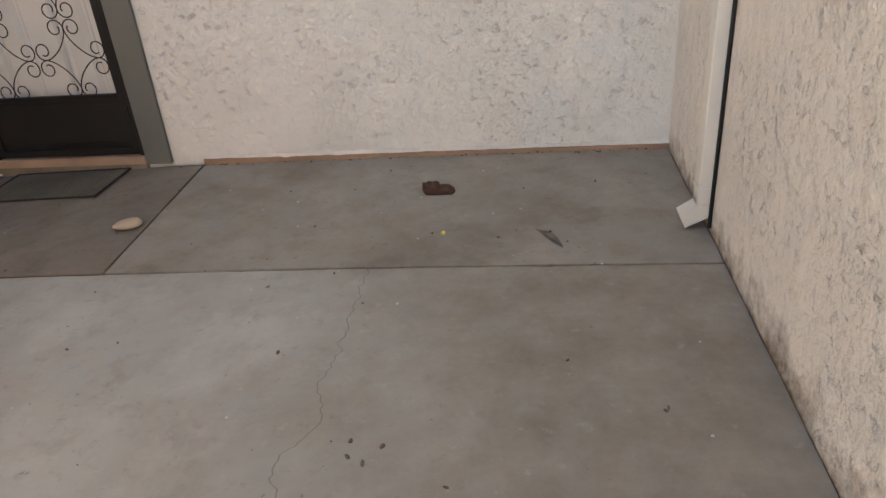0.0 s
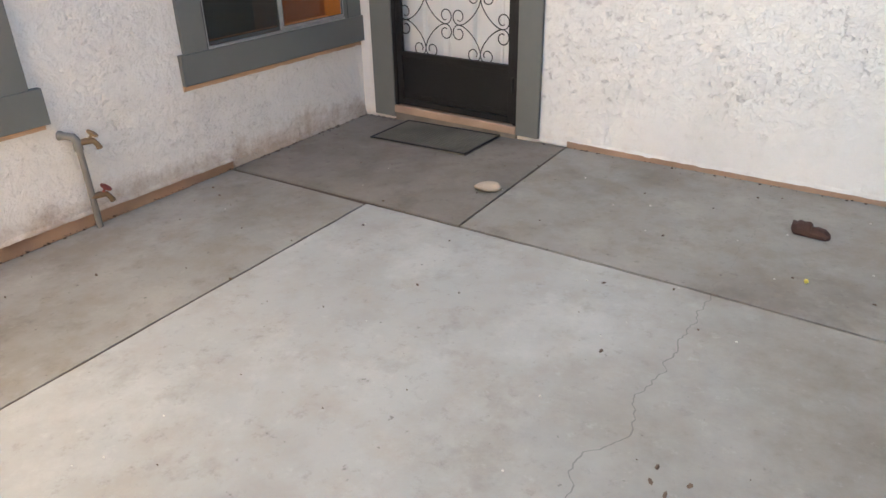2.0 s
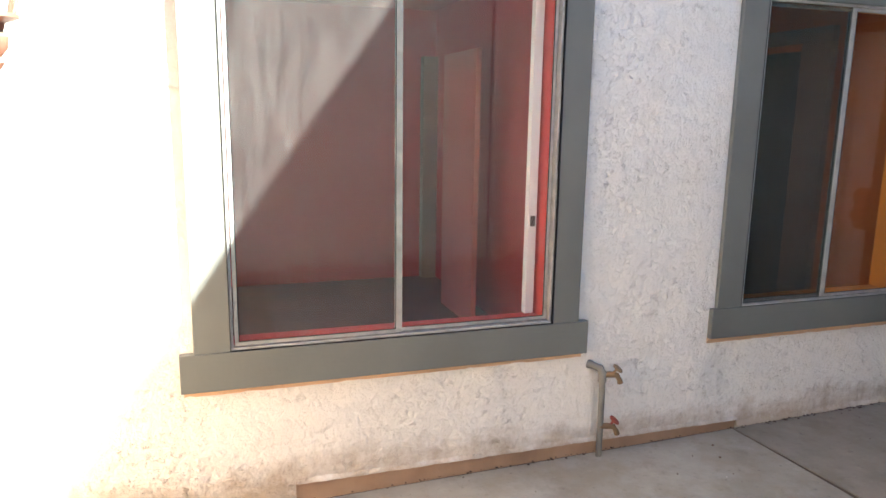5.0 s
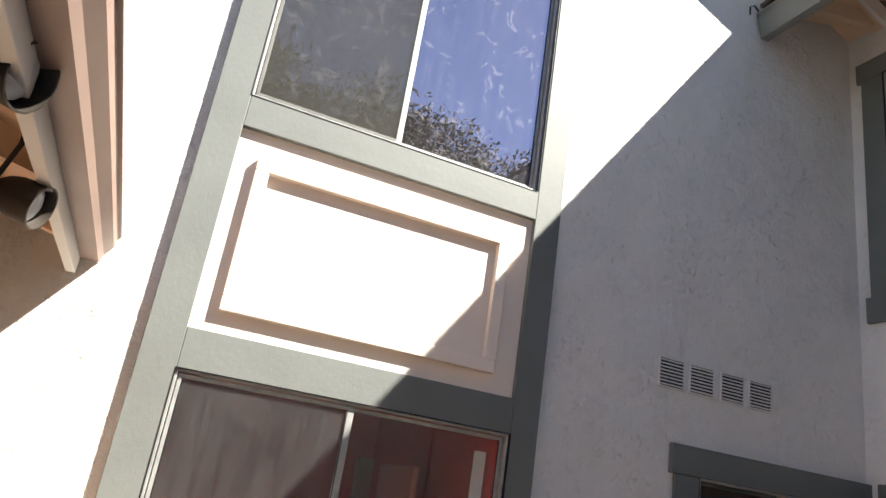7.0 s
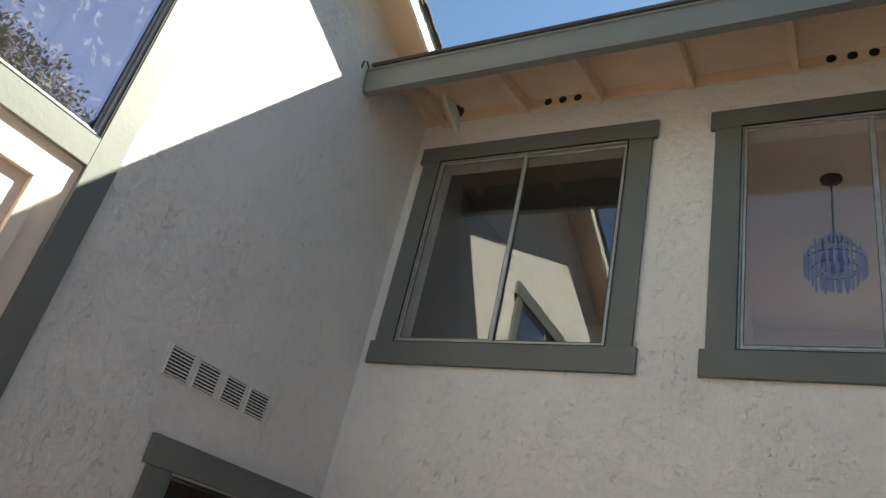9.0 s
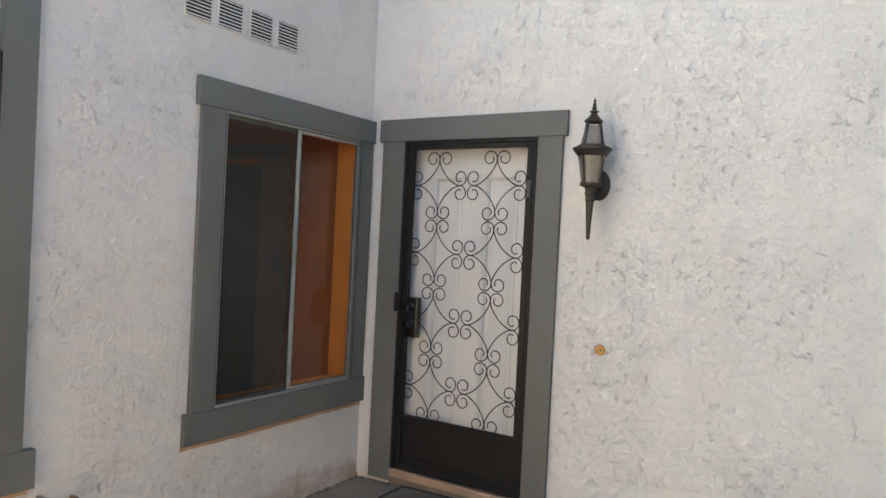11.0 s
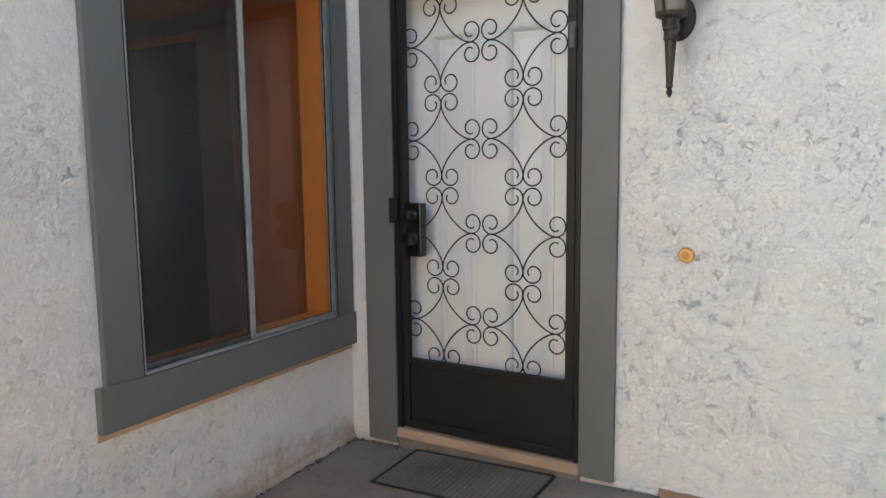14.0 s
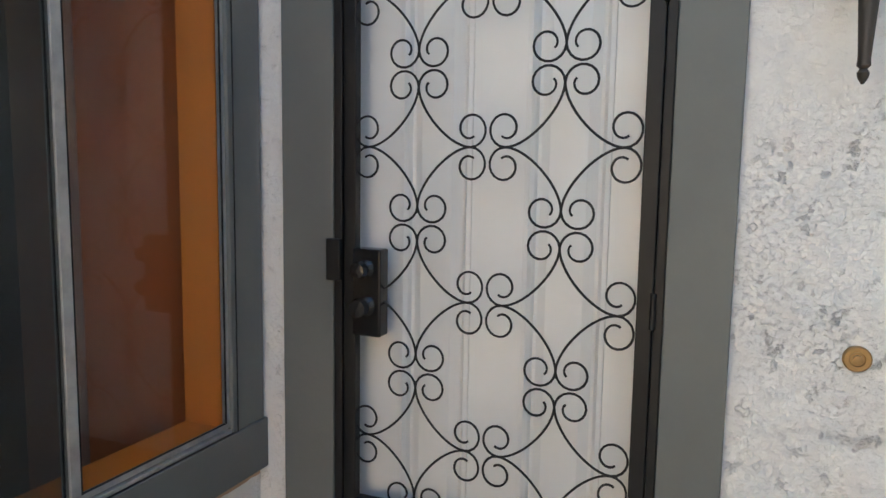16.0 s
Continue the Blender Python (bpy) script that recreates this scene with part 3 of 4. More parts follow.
door_1 = thing("door_1", "white painted panelled front door, closed", "door", kind="structure")
bm = bmesh.new()
DY = 0.085
holed(bm, "y", DY, DY + 0.04, 0.285, 1.208, 0.056, 2.145, [(0.455, 0.662, 0.25, 1.93), (0.83, 1.045, 0.25, 1.93)])
part("door_leaf", bm, WHITE_PAINT, door_1)
for x0, x1 in ((0.455, 0.662), (0.83, 1.045)):
    bm = bmesh.new()
    rings = []
    for inset, y in ((-0.008, DY - 0.0005), (-0.006, DY - 0.006), (0.006, DY - 0.008), (0.016, DY + 0.004), (0.020, DY + 0.024), (0.030, DY + 0.024), (0.056, DY + 0.006), (0.06, DY + 0.006)):
        rings.append([bm.verts.new((x, y, z)) for x, z in ((x0 + inset, 0.25 + inset), (x1 - inset, 0.25 + inset), (x1 - inset, 1.93 - inset), (x0 + inset, 1.93 - inset))])
    for a, b in zip(rings, rings[1:]):
        for k in range(4):
            bm.faces.new((a[k], a[(k + 1) % 4], b[(k + 1) % 4], b[k]))
    bm.faces.new(rings[-1])
    bmesh.ops.recalc_face_normals(bm, faces=bm.faces)
    part("door_panel", bm, WHITE_PAINT, door_1)

# unseen box added behind the closed door, keeping sky light from leaking through
boxpart("leak_stop_wall", (0.1, 1.4, 0.62, 0.70, -0.02, 2.4), UNLIT_BROWN, wall_north)
boxpart("leak_stop_wall", (0.1, 0.2, T, 0.62, -0.02, 2.4), UNLIT_BROWN, wall_north)
boxpart("leak_stop_wall", (1.3, 1.4, T, 0.62, -0.02, 2.4), UNLIT_BROWN, wall_north)
boxpart("leak_stop_ceiling", (0.1, 1.4, T, 0.70, 2.4, 2.5), UNLIT_BROWN, wall_north)
boxpart("leak_stop_floor", (0.1, 1.4, 0.12, 0.70, -0.1, 0.0), UNLIT_BROWN, wall_north)
GX0, GX1, GZ0, GZ1 = 0.353, 1.142, 0.41, 2.092
security_door = thing("security_door", "black iron security door with curled scrollwork and a solid kick panel", "security door")
for n, d in (("door_frame", (0.286, 0.312, -0.022, 0.028, 0.056, 2.144)), ("door_frame", (1.184, 1.207, -0.022, 0.028, 0.056, 2.144)), ("door_frame", (0.312, 1.184, -0.022, 0.028, 2.122, 2.144)),
             ("stile", (0.315, GX0, -0.016, 0.016, 0.064, 2.12)), ("stile", (GX1, 1.181, -0.016, 0.016, 0.064, 2.12)), ("rail", (GX0, GX1, -0.016, 0.016, GZ1, 2.12)),
             ("rail", (GX0, GX1, -0.016, 0.016, 0.385, GZ0)), ("rail", (GX0, GX1, -0.016, 0.016, 0.064, 0.105)), ("kick_plate", (GX0, GX1, -0.004, 0.004, 0.105, 0.385))):
    boxpart(n, d, BLACK, security_door, "", 0.003)


def scroll_points(a, b):
    """A flat C-scroll from one node of the grille to its neighbour, curled at both ends."""
    r, h = 0.047, 0.047
    pts = []
    turns = 1.08 * 2 * math.pi
    n = 20
    for k in range(n):
        f = k / n
        ang = math.pi + turns * (1 - f)
        rr = r * (0.42 + 0.58 * f ** 0.75)
        pts.append((r + rr * math.cos(ang), h + rr * math.sin(ang)))
    p0, p1, p2, p3 = Vector((0, h)), Vector((0, h + b * 0.30)), Vector((a - h - a * 0.30, b)), Vector((a - h, b))
    for k in range(15):
        f = k / 14
        p = p0 * (1 - f) ** 3 + p1 * 3 * f * (1 - f) ** 2 + p2 * 3 * f * f * (1 - f) + p3 * f ** 3
        pts.append((p.x, p.y))
    tall = 1.05
    for k in range(1, n + 1):
        f = k / n
        ang = math.pi / 2 - turns * f
        rr = 0.045 * (1 - 0.56 * f ** 1.35)
        pts.append((a - h + rr * math.cos(ang), b - 0.045 * tall + rr * tall * math.sin(ang)))
    return pts


ha, hb = 0.2, 0.21
shapes = {}
for sx in (1, -1):
    for sz in (1, -1):
        bm = tube(bmesh.new(), [(u * sx, 0, v * sz) for u, v in scroll_points(ha, hb)], 0.0034, 6)
        me = bpy.data.meshes.new("scroll")
        bm.to_mesh(me)
        bm.free()
        me.materials.append(BLACK)
        me.polygons.foreach_set("use_smooth", [True] * len(me.polygons))
        shapes[sx, sz] = me
for cx in (0.541, 0.943):
    for k in range(5):
        z = GZ0 - 0.013 + 0.42 * k
        for (sx, sz), me in shapes.items():
            if (k == 0 and sz < 0) or (k == 4 and sz > 0):
                continue
            ob = new("scroll", me)
            ob.parent = security_door
            ob.location = (cx, -0.004, z)

GLOSS_BLACK = painted("glossy_black", (0.012, 0.012, 0.012), 0.18, 0.2, 0.05, 40)
lock = boxpart("lock_plate", (0.352, 0.442, -0.034, 0.02, 0.908, 1.160), GLOSS_BLACK, security_door, "black double lock plate", 0.006)
for z, r in ((1.105, 0.027), (0.998, 0.031)):
    bm = lathe(bmesh.new(), [(r, 0.0), (r, 0.012), (r * 0.62, 0.02), (r * 0.62, 0.034), (r * 0.95, 0.044), (r * 0.8, 0.062), (0.004, 0.066)], (0, 0, 0))
    bmesh.ops.transform(bm, matrix=pose(0.398, -0.029, z, 90, 0, 0), verts=bm.verts)
    smooth(part("knob", bm, GLOSS_BLACK, lock, "black lock knob"))
boxpart("strike_plate", (0.272, 0.318, -0.046, -0.0265, 1.065, 1.185), BLACK, security_door, "", 0.004)
for z in (1.83, 0.30, 1.05):
    smooth(part("hinge", tube(bmesh.new(), [(1.1825, -0.024, z - 0.045), (1.1825, -0.024, z + 0.045)], 0.008, 10), BLACK, security_door))

WORN_IRON = painted("worn_iron", (0.10, 0.10, 0.105), 0.45, 0.6, 0.5, 90)
boxpart("hinge_plate", (1.150, 1.179, -0.0205, -0.0165, 1.80, 1.90), WORN_IRON, security_door, "scraped grey hinge plate", 0.001)
for z in (0.135, 0.362):
    boxpart("panel_bead", (GX0 + 0.004, GX1 - 0.004, -0.010, -0.0045, z - 0.006, z + 0.006), BLACK, security_door, "", 0.002)

# ---- door mat ----
mat = thing("door_mat", "thin black ribbed rubber mat before the front door", "door mat")
MX0, MX1, MY0, MY1 = 0.405, 1.115, -0.432, -0.04


def on_floor(bm):
    """Sets a shape built at height nought down on the fall of the patio."""
    for v in bm.verts:
        v.co.z += ground_z(v.co.x, v.co.y)
    return bm


part("sheet", on_floor(box(bmesh.new(), MX0, MX1, MY0, MY1, 0.0, 0.011, 0.003)), RUBBER, mat)
for x0, x1, y0, y1 in ((MX0, MX1, MY0, MY0 + 0.012), (MX0, MX1, MY1 - 0.012, MY1), (MX0, MX0 + 0.012, MY0 + 0.012, MY1 - 0.012), (MX1 - 0.012, MX1, MY0 + 0.012, MY1 - 0.012)):
    part("border", on_floor(box(bmesh.new(), x0, x1, y0, y1, 0.008, 0.0155, 0.002)), BLACK, mat, "black raised rubber border")
for k in range(26):
    x = MX0 + 0.022 + k * 0.0258
    part("rib", on_floor(box(bmesh.new(), x, x + 0.009, MY0 + 0.016, MY1 - 0.016, 0.009, 0.0135)), RUBBER, mat)

# ---- door bell ----
BRASS = painted("brass", (0.36, 0.23, 0.10), 0.35, 0.15, 0.1, 60)
BRASS.node_tree.nodes["Principled BSDF"].inputs["Metallic"].default_value = 0.7
bell = thing("door_bell", "round brass door bell button on the stucco wall", "door bell")
for n, prof in (("rim", [(0.03, 0), (0.03, 0.006), (0.026, 0.010), (0.017, 0.010), (0.015, 0.007)]), ("button", [(0.0095, 0.006), (0.0095, 0.013), (0.006, 0.0145)])):
    bm = lathe(bmesh.new(), prof, (0, 0, 0), 24)
    bmesh.ops.transform(bm, matrix=pose(1.626, 0.0, 0.979, 90, 0, 0), verts=bm.verts)
    smooth(part(n, bm, BRASS, bell))

# ---- wall lantern by the door ----
BRONZE = painted("dark_bronze", (0.035, 0.028, 0.022), 0.5, 0.3, 0.3, 70)


def milk():
    m = Mat("smoked_glass", 0.25)
    m.color(m.ramp(m.noise(9, 3), (0.3, (0.30, 0.27, 0.23)), (0.7, (0.42, 0.38, 0.33))))
    m.b.inputs["Transmission Weight"].default_value = 0.45
    return m.m


SMOKED = milk()
LX, LY, LZ = 1.575, -0.135, 1.57
lantern = thing("wall_lantern", "dark bronze wall lantern with smoked glass and a long tail", "wall lamp")
smooth(part("tail", lathe(bmesh.new(), [(0.003, 0), (0.010, 0.012), (0.012, 0.022), (0.007, 0.03), (0.013, 0.036), (0.013, 0.042), (0.012, 0.05), (0.021, 0.20), (0.026, 0.205), (0.026, 0.212), (0.02, 0.216)], (LX, LY, LZ), 14), BRONZE, lantern))
smooth(part("neck", lathe(bmesh.new(), [(0.024, 0.216), (0.024, 0.235), (0.029, 0.24), (0.029, 0.25), (0.025, 0.256), (0.03, 0.275), (0.054, 0.285), (0.058, 0.30)], (LX, LY, LZ), 18), BRONZE, lantern))
smooth(part("lower_glass", lathe(bmesh.new(), [(0.050, 0.298), (0.072, 0.448)], (LX, LY, LZ), 20), SMOKED, lantern, "smoked glass"))
smooth(part("collar", lathe(bmesh.new(), [(0.074, 0.440), (0.083, 0.452), (0.098, 0.470), (0.102, 0.474), (0.102, 0.482), (0.09, 0.488), (0.070, 0.500), (0.066, 0.500)], (LX, LY, LZ), 24), BRONZE, lantern))
smooth(part("upper_glass", lathe(bmesh.new(), [(0.064, 0.498), (0.040, 0.600)], (LX, LY, LZ), 20), SMOKED, lantern, "smoked glass"))
smooth(part("cap", lathe(bmesh.new(), [(0.047, 0.618), (0.05, 0.628), (0.03, 0.645), (0.018, 0.662), (0.012, 0.668), (0.024, 0.674), (0.024, 0.679), (0.009, 0.684), (0.016, 0.694), (0.007, 0.703), (0.011, 0.712), (0.005, 0.722), (0.007, 0.733), (0.002, 0.745)], (LX, LY, LZ), 16), BRONZE, lantern))
for k in range(4):
    a = math.pi / 4 + k * math.pi / 2 + 0.5
    c, d = math.cos(a), math.sin(a)
    part("rib", tube(bmesh.new(), [(LX + c * 0.056, LY + d * 0.056, LZ + 0.295), (LX + c * 0.076, LY + d * 0.076, LZ + 0.447)], 0.006, 6), BRONZE, lantern)
    part("rib", tube(bmesh.new(), [(LX + c * 0.068, LY + d * 0.068, LZ + 0.495), (LX + c * 0.045, LY + d * 0.045, LZ + 0.622)], 0.0055, 6), BRONZE, lantern)
bm = lathe(bmesh.new(), [(0.062, 0.0), (0.062, 0.012), (0.05, 0.024), (0.02, 0.032)], (0, 0, 0), 24)
bmesh.ops.transform(bm, matrix=pose(LX + 0.0, 0.0, LZ + 0.30, 90, 0, 0) @ Matrix.Diagonal((1, 1.35, 1, 1)), verts=bm.verts)
smooth(part("wall_plate", bm, BRONZE, lantern))
smooth(part("arm", tube(bmesh.new(), [(LX, -0.028, LZ + 0.265), (LX, -0.06, LZ + 0.25), (LX, -0.09, LZ + 0.245), (LX, LY + 0.02, LZ + 0.246)], 0.014, 10), BRONZE, lantern))

# ---- hose tap ----
PIPE = painted("galvanised_pipe", (0.17, 0.165, 0.155), 0.55, 0.3, 0.3, 60)
TAP_BRASS = painted("old_brass_tap", (0.19, 0.12, 0.06), 0.5, 0.4, 0.3, 60)
TAP_RED = painted("faded_red_handle", (0.28, 0.06, 0.04), 0.6, 0.3, 0.3, 60)
tap = thing("hose_tap", "galvanised standpipe with two brass hose taps against the wall", "tap")
smooth(part("pipe", tube(bmesh.new(), [(0.06, -2.085, -0.09), (0.06, -2.085, 0.10), (0.06, -2.087, 0.30), (0.06, -2.09, 0.37)], 0.0155, 12), PIPE, tap))
smooth(part("elbow", tube(bmesh.new(), [(0.061, -2.09, 0.34), (0.06, -2.09, 0.385), (0.05, -2.097, 0.405), (0.02, -2.118, 0.412), (-0.005, -2.13, 0.414)], [0.021, 0.021, 0.02, 0.017, 0.024], 12), PIPE, tap))
for z, d, m in ((0.375, 1, TAP_BRASS), (0.108, 1, TAP_RED)):
    spout = smooth(part("spout", tube(bmesh.new(), [(0.06, -2.09, z), (0.075, -2.055, z + 0.004), (0.085, -2.025, z), (0.088, -2.01, z - 0.025), (0.088, -2.005, z - 0.04)], [0.014, 0.016, 0.014, 0.013, 0.015], 10), TAP_BRASS, tap, "brass spout"))
    bm = lathe(bmesh.new(), [(0.006, 0), (0.006, 0.03), (0.024, 0.032), (0.028, 0.036), (0.028, 0.042), (0.022, 0.045), (0.01, 0.04)], (0, 0, 0), 12)
    bmesh.ops.transform(bm, matrix=pose(0.078, -2.045, z + 0.006, 0, 38, 60), verts=bm.verts)
    smooth(part("handle", bm, m, spout, "round tap handle"))

tap.location = (0.0, 0.03, -0.042)

# ---- downspout and cable on the east wall ----
CREAM = painted("cream_metal_paint", (0.74, 0.70, 0.65), 0.5, 0.08, 0.15, 20)
pipe = thing("downspout", "cream painted rectangular downspout with a kicked-out foot", "downspout")
DSY = -0.93
boxpart("shaft", (WIDTH - 0.062, WIDTH - 0.002, DSY - 0.04, DSY + 0.04, 0.11, 4.98), CREAM, pipe, "", 0.006)
part("foot", prism(bmesh.new(), [(WIDTH - 0.004, 0.13), (WIDTH - 0.004, 0.06), (WIDTH - 0.10, 0.012), (WIDTH - 0.125, 0.068), (WIDTH - 0.062, 0.11), (WIDTH - 0.062, 0.13)], "y", DSY - 0.037, DSY + 0.037), CREAM, pipe)
boxpart("strap", (WIDTH - 0.065, WIDTH - 0.001, DSY - 0.05, DSY + 0.043, 0.17, 0.19), CREAM, pipe, "", 0.001)
cable = thing("cable", "thin black cable run down the wall beside the downspout", "cable")
part("run", tube(bmesh.new(), [(WIDTH - 0.009, DSY - 0.052, 0.02), (WIDTH - 0.009, DSY - 0.053, 1.0), (WIDTH - 0.009, DSY - 0.051, 1.9), (WIDTH - 0.009, DSY - 0.053, 4.98)], 0.0075, 6), BLACK, cable)

# ---- eave over the door wall ----
SHINGLE = painted("brown_shingle", (0.075, 0.06, 0.048), 0.95, 0.45, 1.0, 70)
roof_north = tagged(new("roof_north"), "pitched roof with a painted eave over the door wall", "roof", kind="structure")
SL = 0.28


def eave_z(y):
    return 5.40 + SL * y


part("sheathing", prism(bmesh.new(), [(-0.80, eave_z(-0.80)), (4.6, eave_z(4.6)), (4.6, eave_z(4.6) + 0.03), (-0.80, eave_z(-0.80) + 0.03)], "x", 0.0, 8.2), SOFFIT, roof_north)
part("roof_cover", prism(bmesh.new(), [(-0.83, eave_z(-0.83) + 0.031), (4.6, eave_z(4.6) + 0.031), (4.6, eave_z(4.6) + 0.06), (-0.83, eave_z(-0.83) + 0.06)], "x", 0.0, 8.2), SHINGLE, roof_north)
xs = [0.21 + 0.632 * k + (0.06 if k == 1 else 0) for k in range(13)]
for x in xs:
    part("rafter", prism(bmesh.new(), [(-0.76, eave_z(-0.76) - 0.09), (-0.002, eave_z(0) - 0.125), (-0.002, eave_z(0) - 0.001), (-0.76, eave_z(-0.76) - 0.001)], "x", x - 0.022, x + 0.022), SOFFIT, roof_north)
boxpart("blocking", (0.004, xs[0] - 0.023, -0.03, -0.002, 5.29, 5.375), SOFFIT, roof_north, "", 0.002)
for k, (a, b) in enumerate(zip(xs, xs[1:])):
    block = boxpart("blocking", (a + 0.023, b - 0.023, -0.03, -0.002, 5.29, 5.375), SOFFIT, roof_north, "", 0.002)
    if k in (1, 4):
        for d in (-0.115, 0.0, 0.115):
            bm = lathe(bmesh.new(), [(0.03, 0.0), (0.03, 0.004)], (0, 0, 0), 16)
            bmesh.ops.transform(bm, matrix=pose((a + b) / 2 + d, -0.0301, 5.335, 90, 0, 0), verts=bm.verts)
            part("vent_hole", bm, BLACK, block, "dark round vent hole")
boxpart("fascia", (0.02, 8.2, -0.785, -0.761, eave_z(-0.77) - 0.14, eave_z(-0.77) + 0.0), GUTTER, roof_north)
gutter = thing("gutter", "dark grey painted metal gutter along the eave", "gutter", "gutters")
gp = [(-0.787, 4.955), (-0.845, 4.955), (-0.85, 4.99), (-0.866, 5.055), (-0.872, 5.085), (-0.872, 5.118), (-0.885, 5.122), (-0.885, 5.135), (-0.862, 5.135), (-0.862, 5.06), (-0.842, 4.995), (-0.835, 4.97), (-0.787, 4.97)]
gp = [(u, v - 0.02) for u, v in gp]
part("trough", prism(bmesh.new(), gp, "x", 0.03, 8.2), GUTTER, gutter)
part("end_cap", prism(bmesh.new(), [(-0.787, 4.936), (-0.845, 4.936), (-0.87, 5.03), (-0.884, 5.114), (-0.787, 5.114)], "x", 0.022, 0.0298), GUTTER, gutter)
part("bracket", tube(bmesh.new(), [(0.024, -0.86, 5.13), (0.02, -0.90, 5.17), (0.005, -0.92, 5.16), (0.004, -0.92, 5.10)], 0.006, 6), BLACK, gutter, "bent dark bracket")

# ---- gable roof over the west wall ----
roof_west = tagged(new("roof_west"), "brown shingled gable roof with a white barge board", "roof", kind="structure")
OUT = 0.30
for sgn in (1, -1):
    def line(d, lift):
        y = RIDGE + sgn * d
        return (y, rake(RIDGE) + RAKE * d + lift)
    far = 3.4
    part("soffit_board", prism(bmesh.new(), [line(0, 0.0), line(far, 0.0), line(far, 0.03), line(0, 0.03)], "x", -4.0, OUT), SOFFIT, roof_west)
    part("roof_cover", prism(bmesh.new(), [line(0, 0.031), line(far + 0.03, 0.031), line(far + 0.03, 0.065), line(0, 0.065)], "x", -4.0, OUT + 0.04), SHINGLE, roof_west)
    part("barge_board", prism(bmesh.new(), [line(0, -0.10), line(far, -0.10), line(far, 0.03), line(0, 0.03)], "x", OUT, OUT + 0.025), TRIM_PALE, roof_west, "white barge board")
    part("trim_strip", prism(bmesh.new(), [line(0, -0.03), line(far, -0.03), line(far, -0.001), line(0, -0.001)], "x", OUT - 0.14, OUT - 0.001), SOFFIT, roof_west)
    for k in range(34):
        d0 = k * 0.1
        h = 0.014 + 0.016 * random.random()
        bm = prism(bmesh.new(), [line(d0, 0.066), line(d0 + 0.115, 0.066), line(d0 + 0.115, 0.072 + h), line(d0, 0.067)], "x", OUT - 0.35, OUT + 0.045 + 0.015 * random.random())
        part("shingle", bm, SHINGLE, roof_west)

# ---- low south wing: eave, gutter, floodlights, lantern ----
roof_south = tagged(new("roof_south"), "low eave with exposed rafters over the south wall", "roof", kind="structure")


def low(y):
    return 2.56 - 0.30 * (y + 4.25)


part("sheathing", prism(bmesh.new(), [(-4.23, low(-4.23)), (-9.0, low(-9.0)), (-9.0, low(-9.0) + 0.03), (-4.23, low(-4.23) + 0.03)], "x", 0.002, 2.6), SOFFIT_BOUNCE, roof_south)
part("roof_cover", prism(bmesh.new(), [(-4.20, low(-4.20) + 0.031), (-9.0, low(-9.0) + 0.031), (-9.0, low(-9.0) + 0.065), (-4.20, low(-4.20) + 0.065)], "x", 0.002, 2.6), SHINGLE, roof_south)
for k in range(5):
    x = 0.30 + 0.58 * k
    part("rafter", prism(bmesh.new(), [(-4.251, low(-4.25) - 0.08), (-4.549, low(-4.55) - 0.10), (-4.549, low(-4.55) - 0.001), (-4.251, low(-4.25) - 0.001)], "x", x - 0.02, x + 0.02), SOFFIT_BOUNCE, roof_south)
boxpart("fascia", (0.004, 2.6, -4.25, -4.215, 2.43, 2.57), TRIM_PALE, roof_south, "white fascia board", 0.003)
gutter_low = thing("gutter", "brown metal gutter on the low eave", "gutter", "gutters")
GUTTER_BROWN = painted("brown_gutter", (0.30, 0.20, 0.16), 0.5, 0.15, 0.1, 30)
gq = [(-4.214, 2.49), (-4.15, 2.49), (-4.14, 2.52), (-4.115, 2.56), (-4.11, 2.60), (-4.10, 2.605), (-4.10, 2.615), (-4.122, 2.615), (-4.127, 2.565), (-4.15, 2.53), (-4.16, 2.502), (-4.214, 2.502)]
part("trough", prism(bmesh.new(), gq, "x", 0.012, 2.6), GUTTER_BROWN, gutter_low)
part("end_cap", prism(bmesh.new(), [(-4.214, 2.491), (-4.15, 2.491), (-4.112, 2.57), (-4.102, 2.61), (-4.214, 2.61)], "x", 0.004, 0.0118), TRIM_PALE, gutter_low)


def floodlight(x, y, z, turn, k):
    f = thing("floodlight", "dark bell-shaped floodlight under the low eave", "floodlight", "floodlights")
    tilt = pose(x, y, z, 0, 105, turn)
    shade = lathe(bmesh.new(), [(u * k, v * k) for u, v in ((0.014, -0.07), (0.024, -0.066), (0.03, -0.05), (0.046, -0.03), (0.056, 0.0), (0.06, 0.05), (0.062, 0.075), (0.058, 0.075), (0.055, 0.0), (0.02, -0.04))], (0, 0, 0), 20)
    bmesh.ops.transform(shade, matrix=tilt, verts=shade.verts)
    smooth(part("shade", shade, BRONZE, f))
    bulb = lathe(bmesh.new(), [(u * k, v * k) for u, v in ((0.02, -0.035), (0.03, -0.01), (0.048, 0.03), (0.05, 0.045), (0.03, 0.056), (0.005, 0.06))], (0, 0, 0), 18)
    bmesh.ops.transform(bulb, matrix=tilt, verts=bulb.verts)
    smooth(part("bulb", bulb, WHITE_PAINT, f, "white glass bulb"))
    back = tilt @ Vector((0, 0, -0.065 * k))
    part("stem", tube(bmesh.new(), [back, (back.x, back.y, back.z + 0.03), (x, y - 0.03, low(y - 0.03) - 0.05), (x, y - 0.03, low(y - 0.03))], 0.007, 8), BRONZE, f)


floodlight(0.97, -4.29, 2.395, 75, 0.95)
floodlight(1.56, -4.28, 2.465, 70, 1.1)

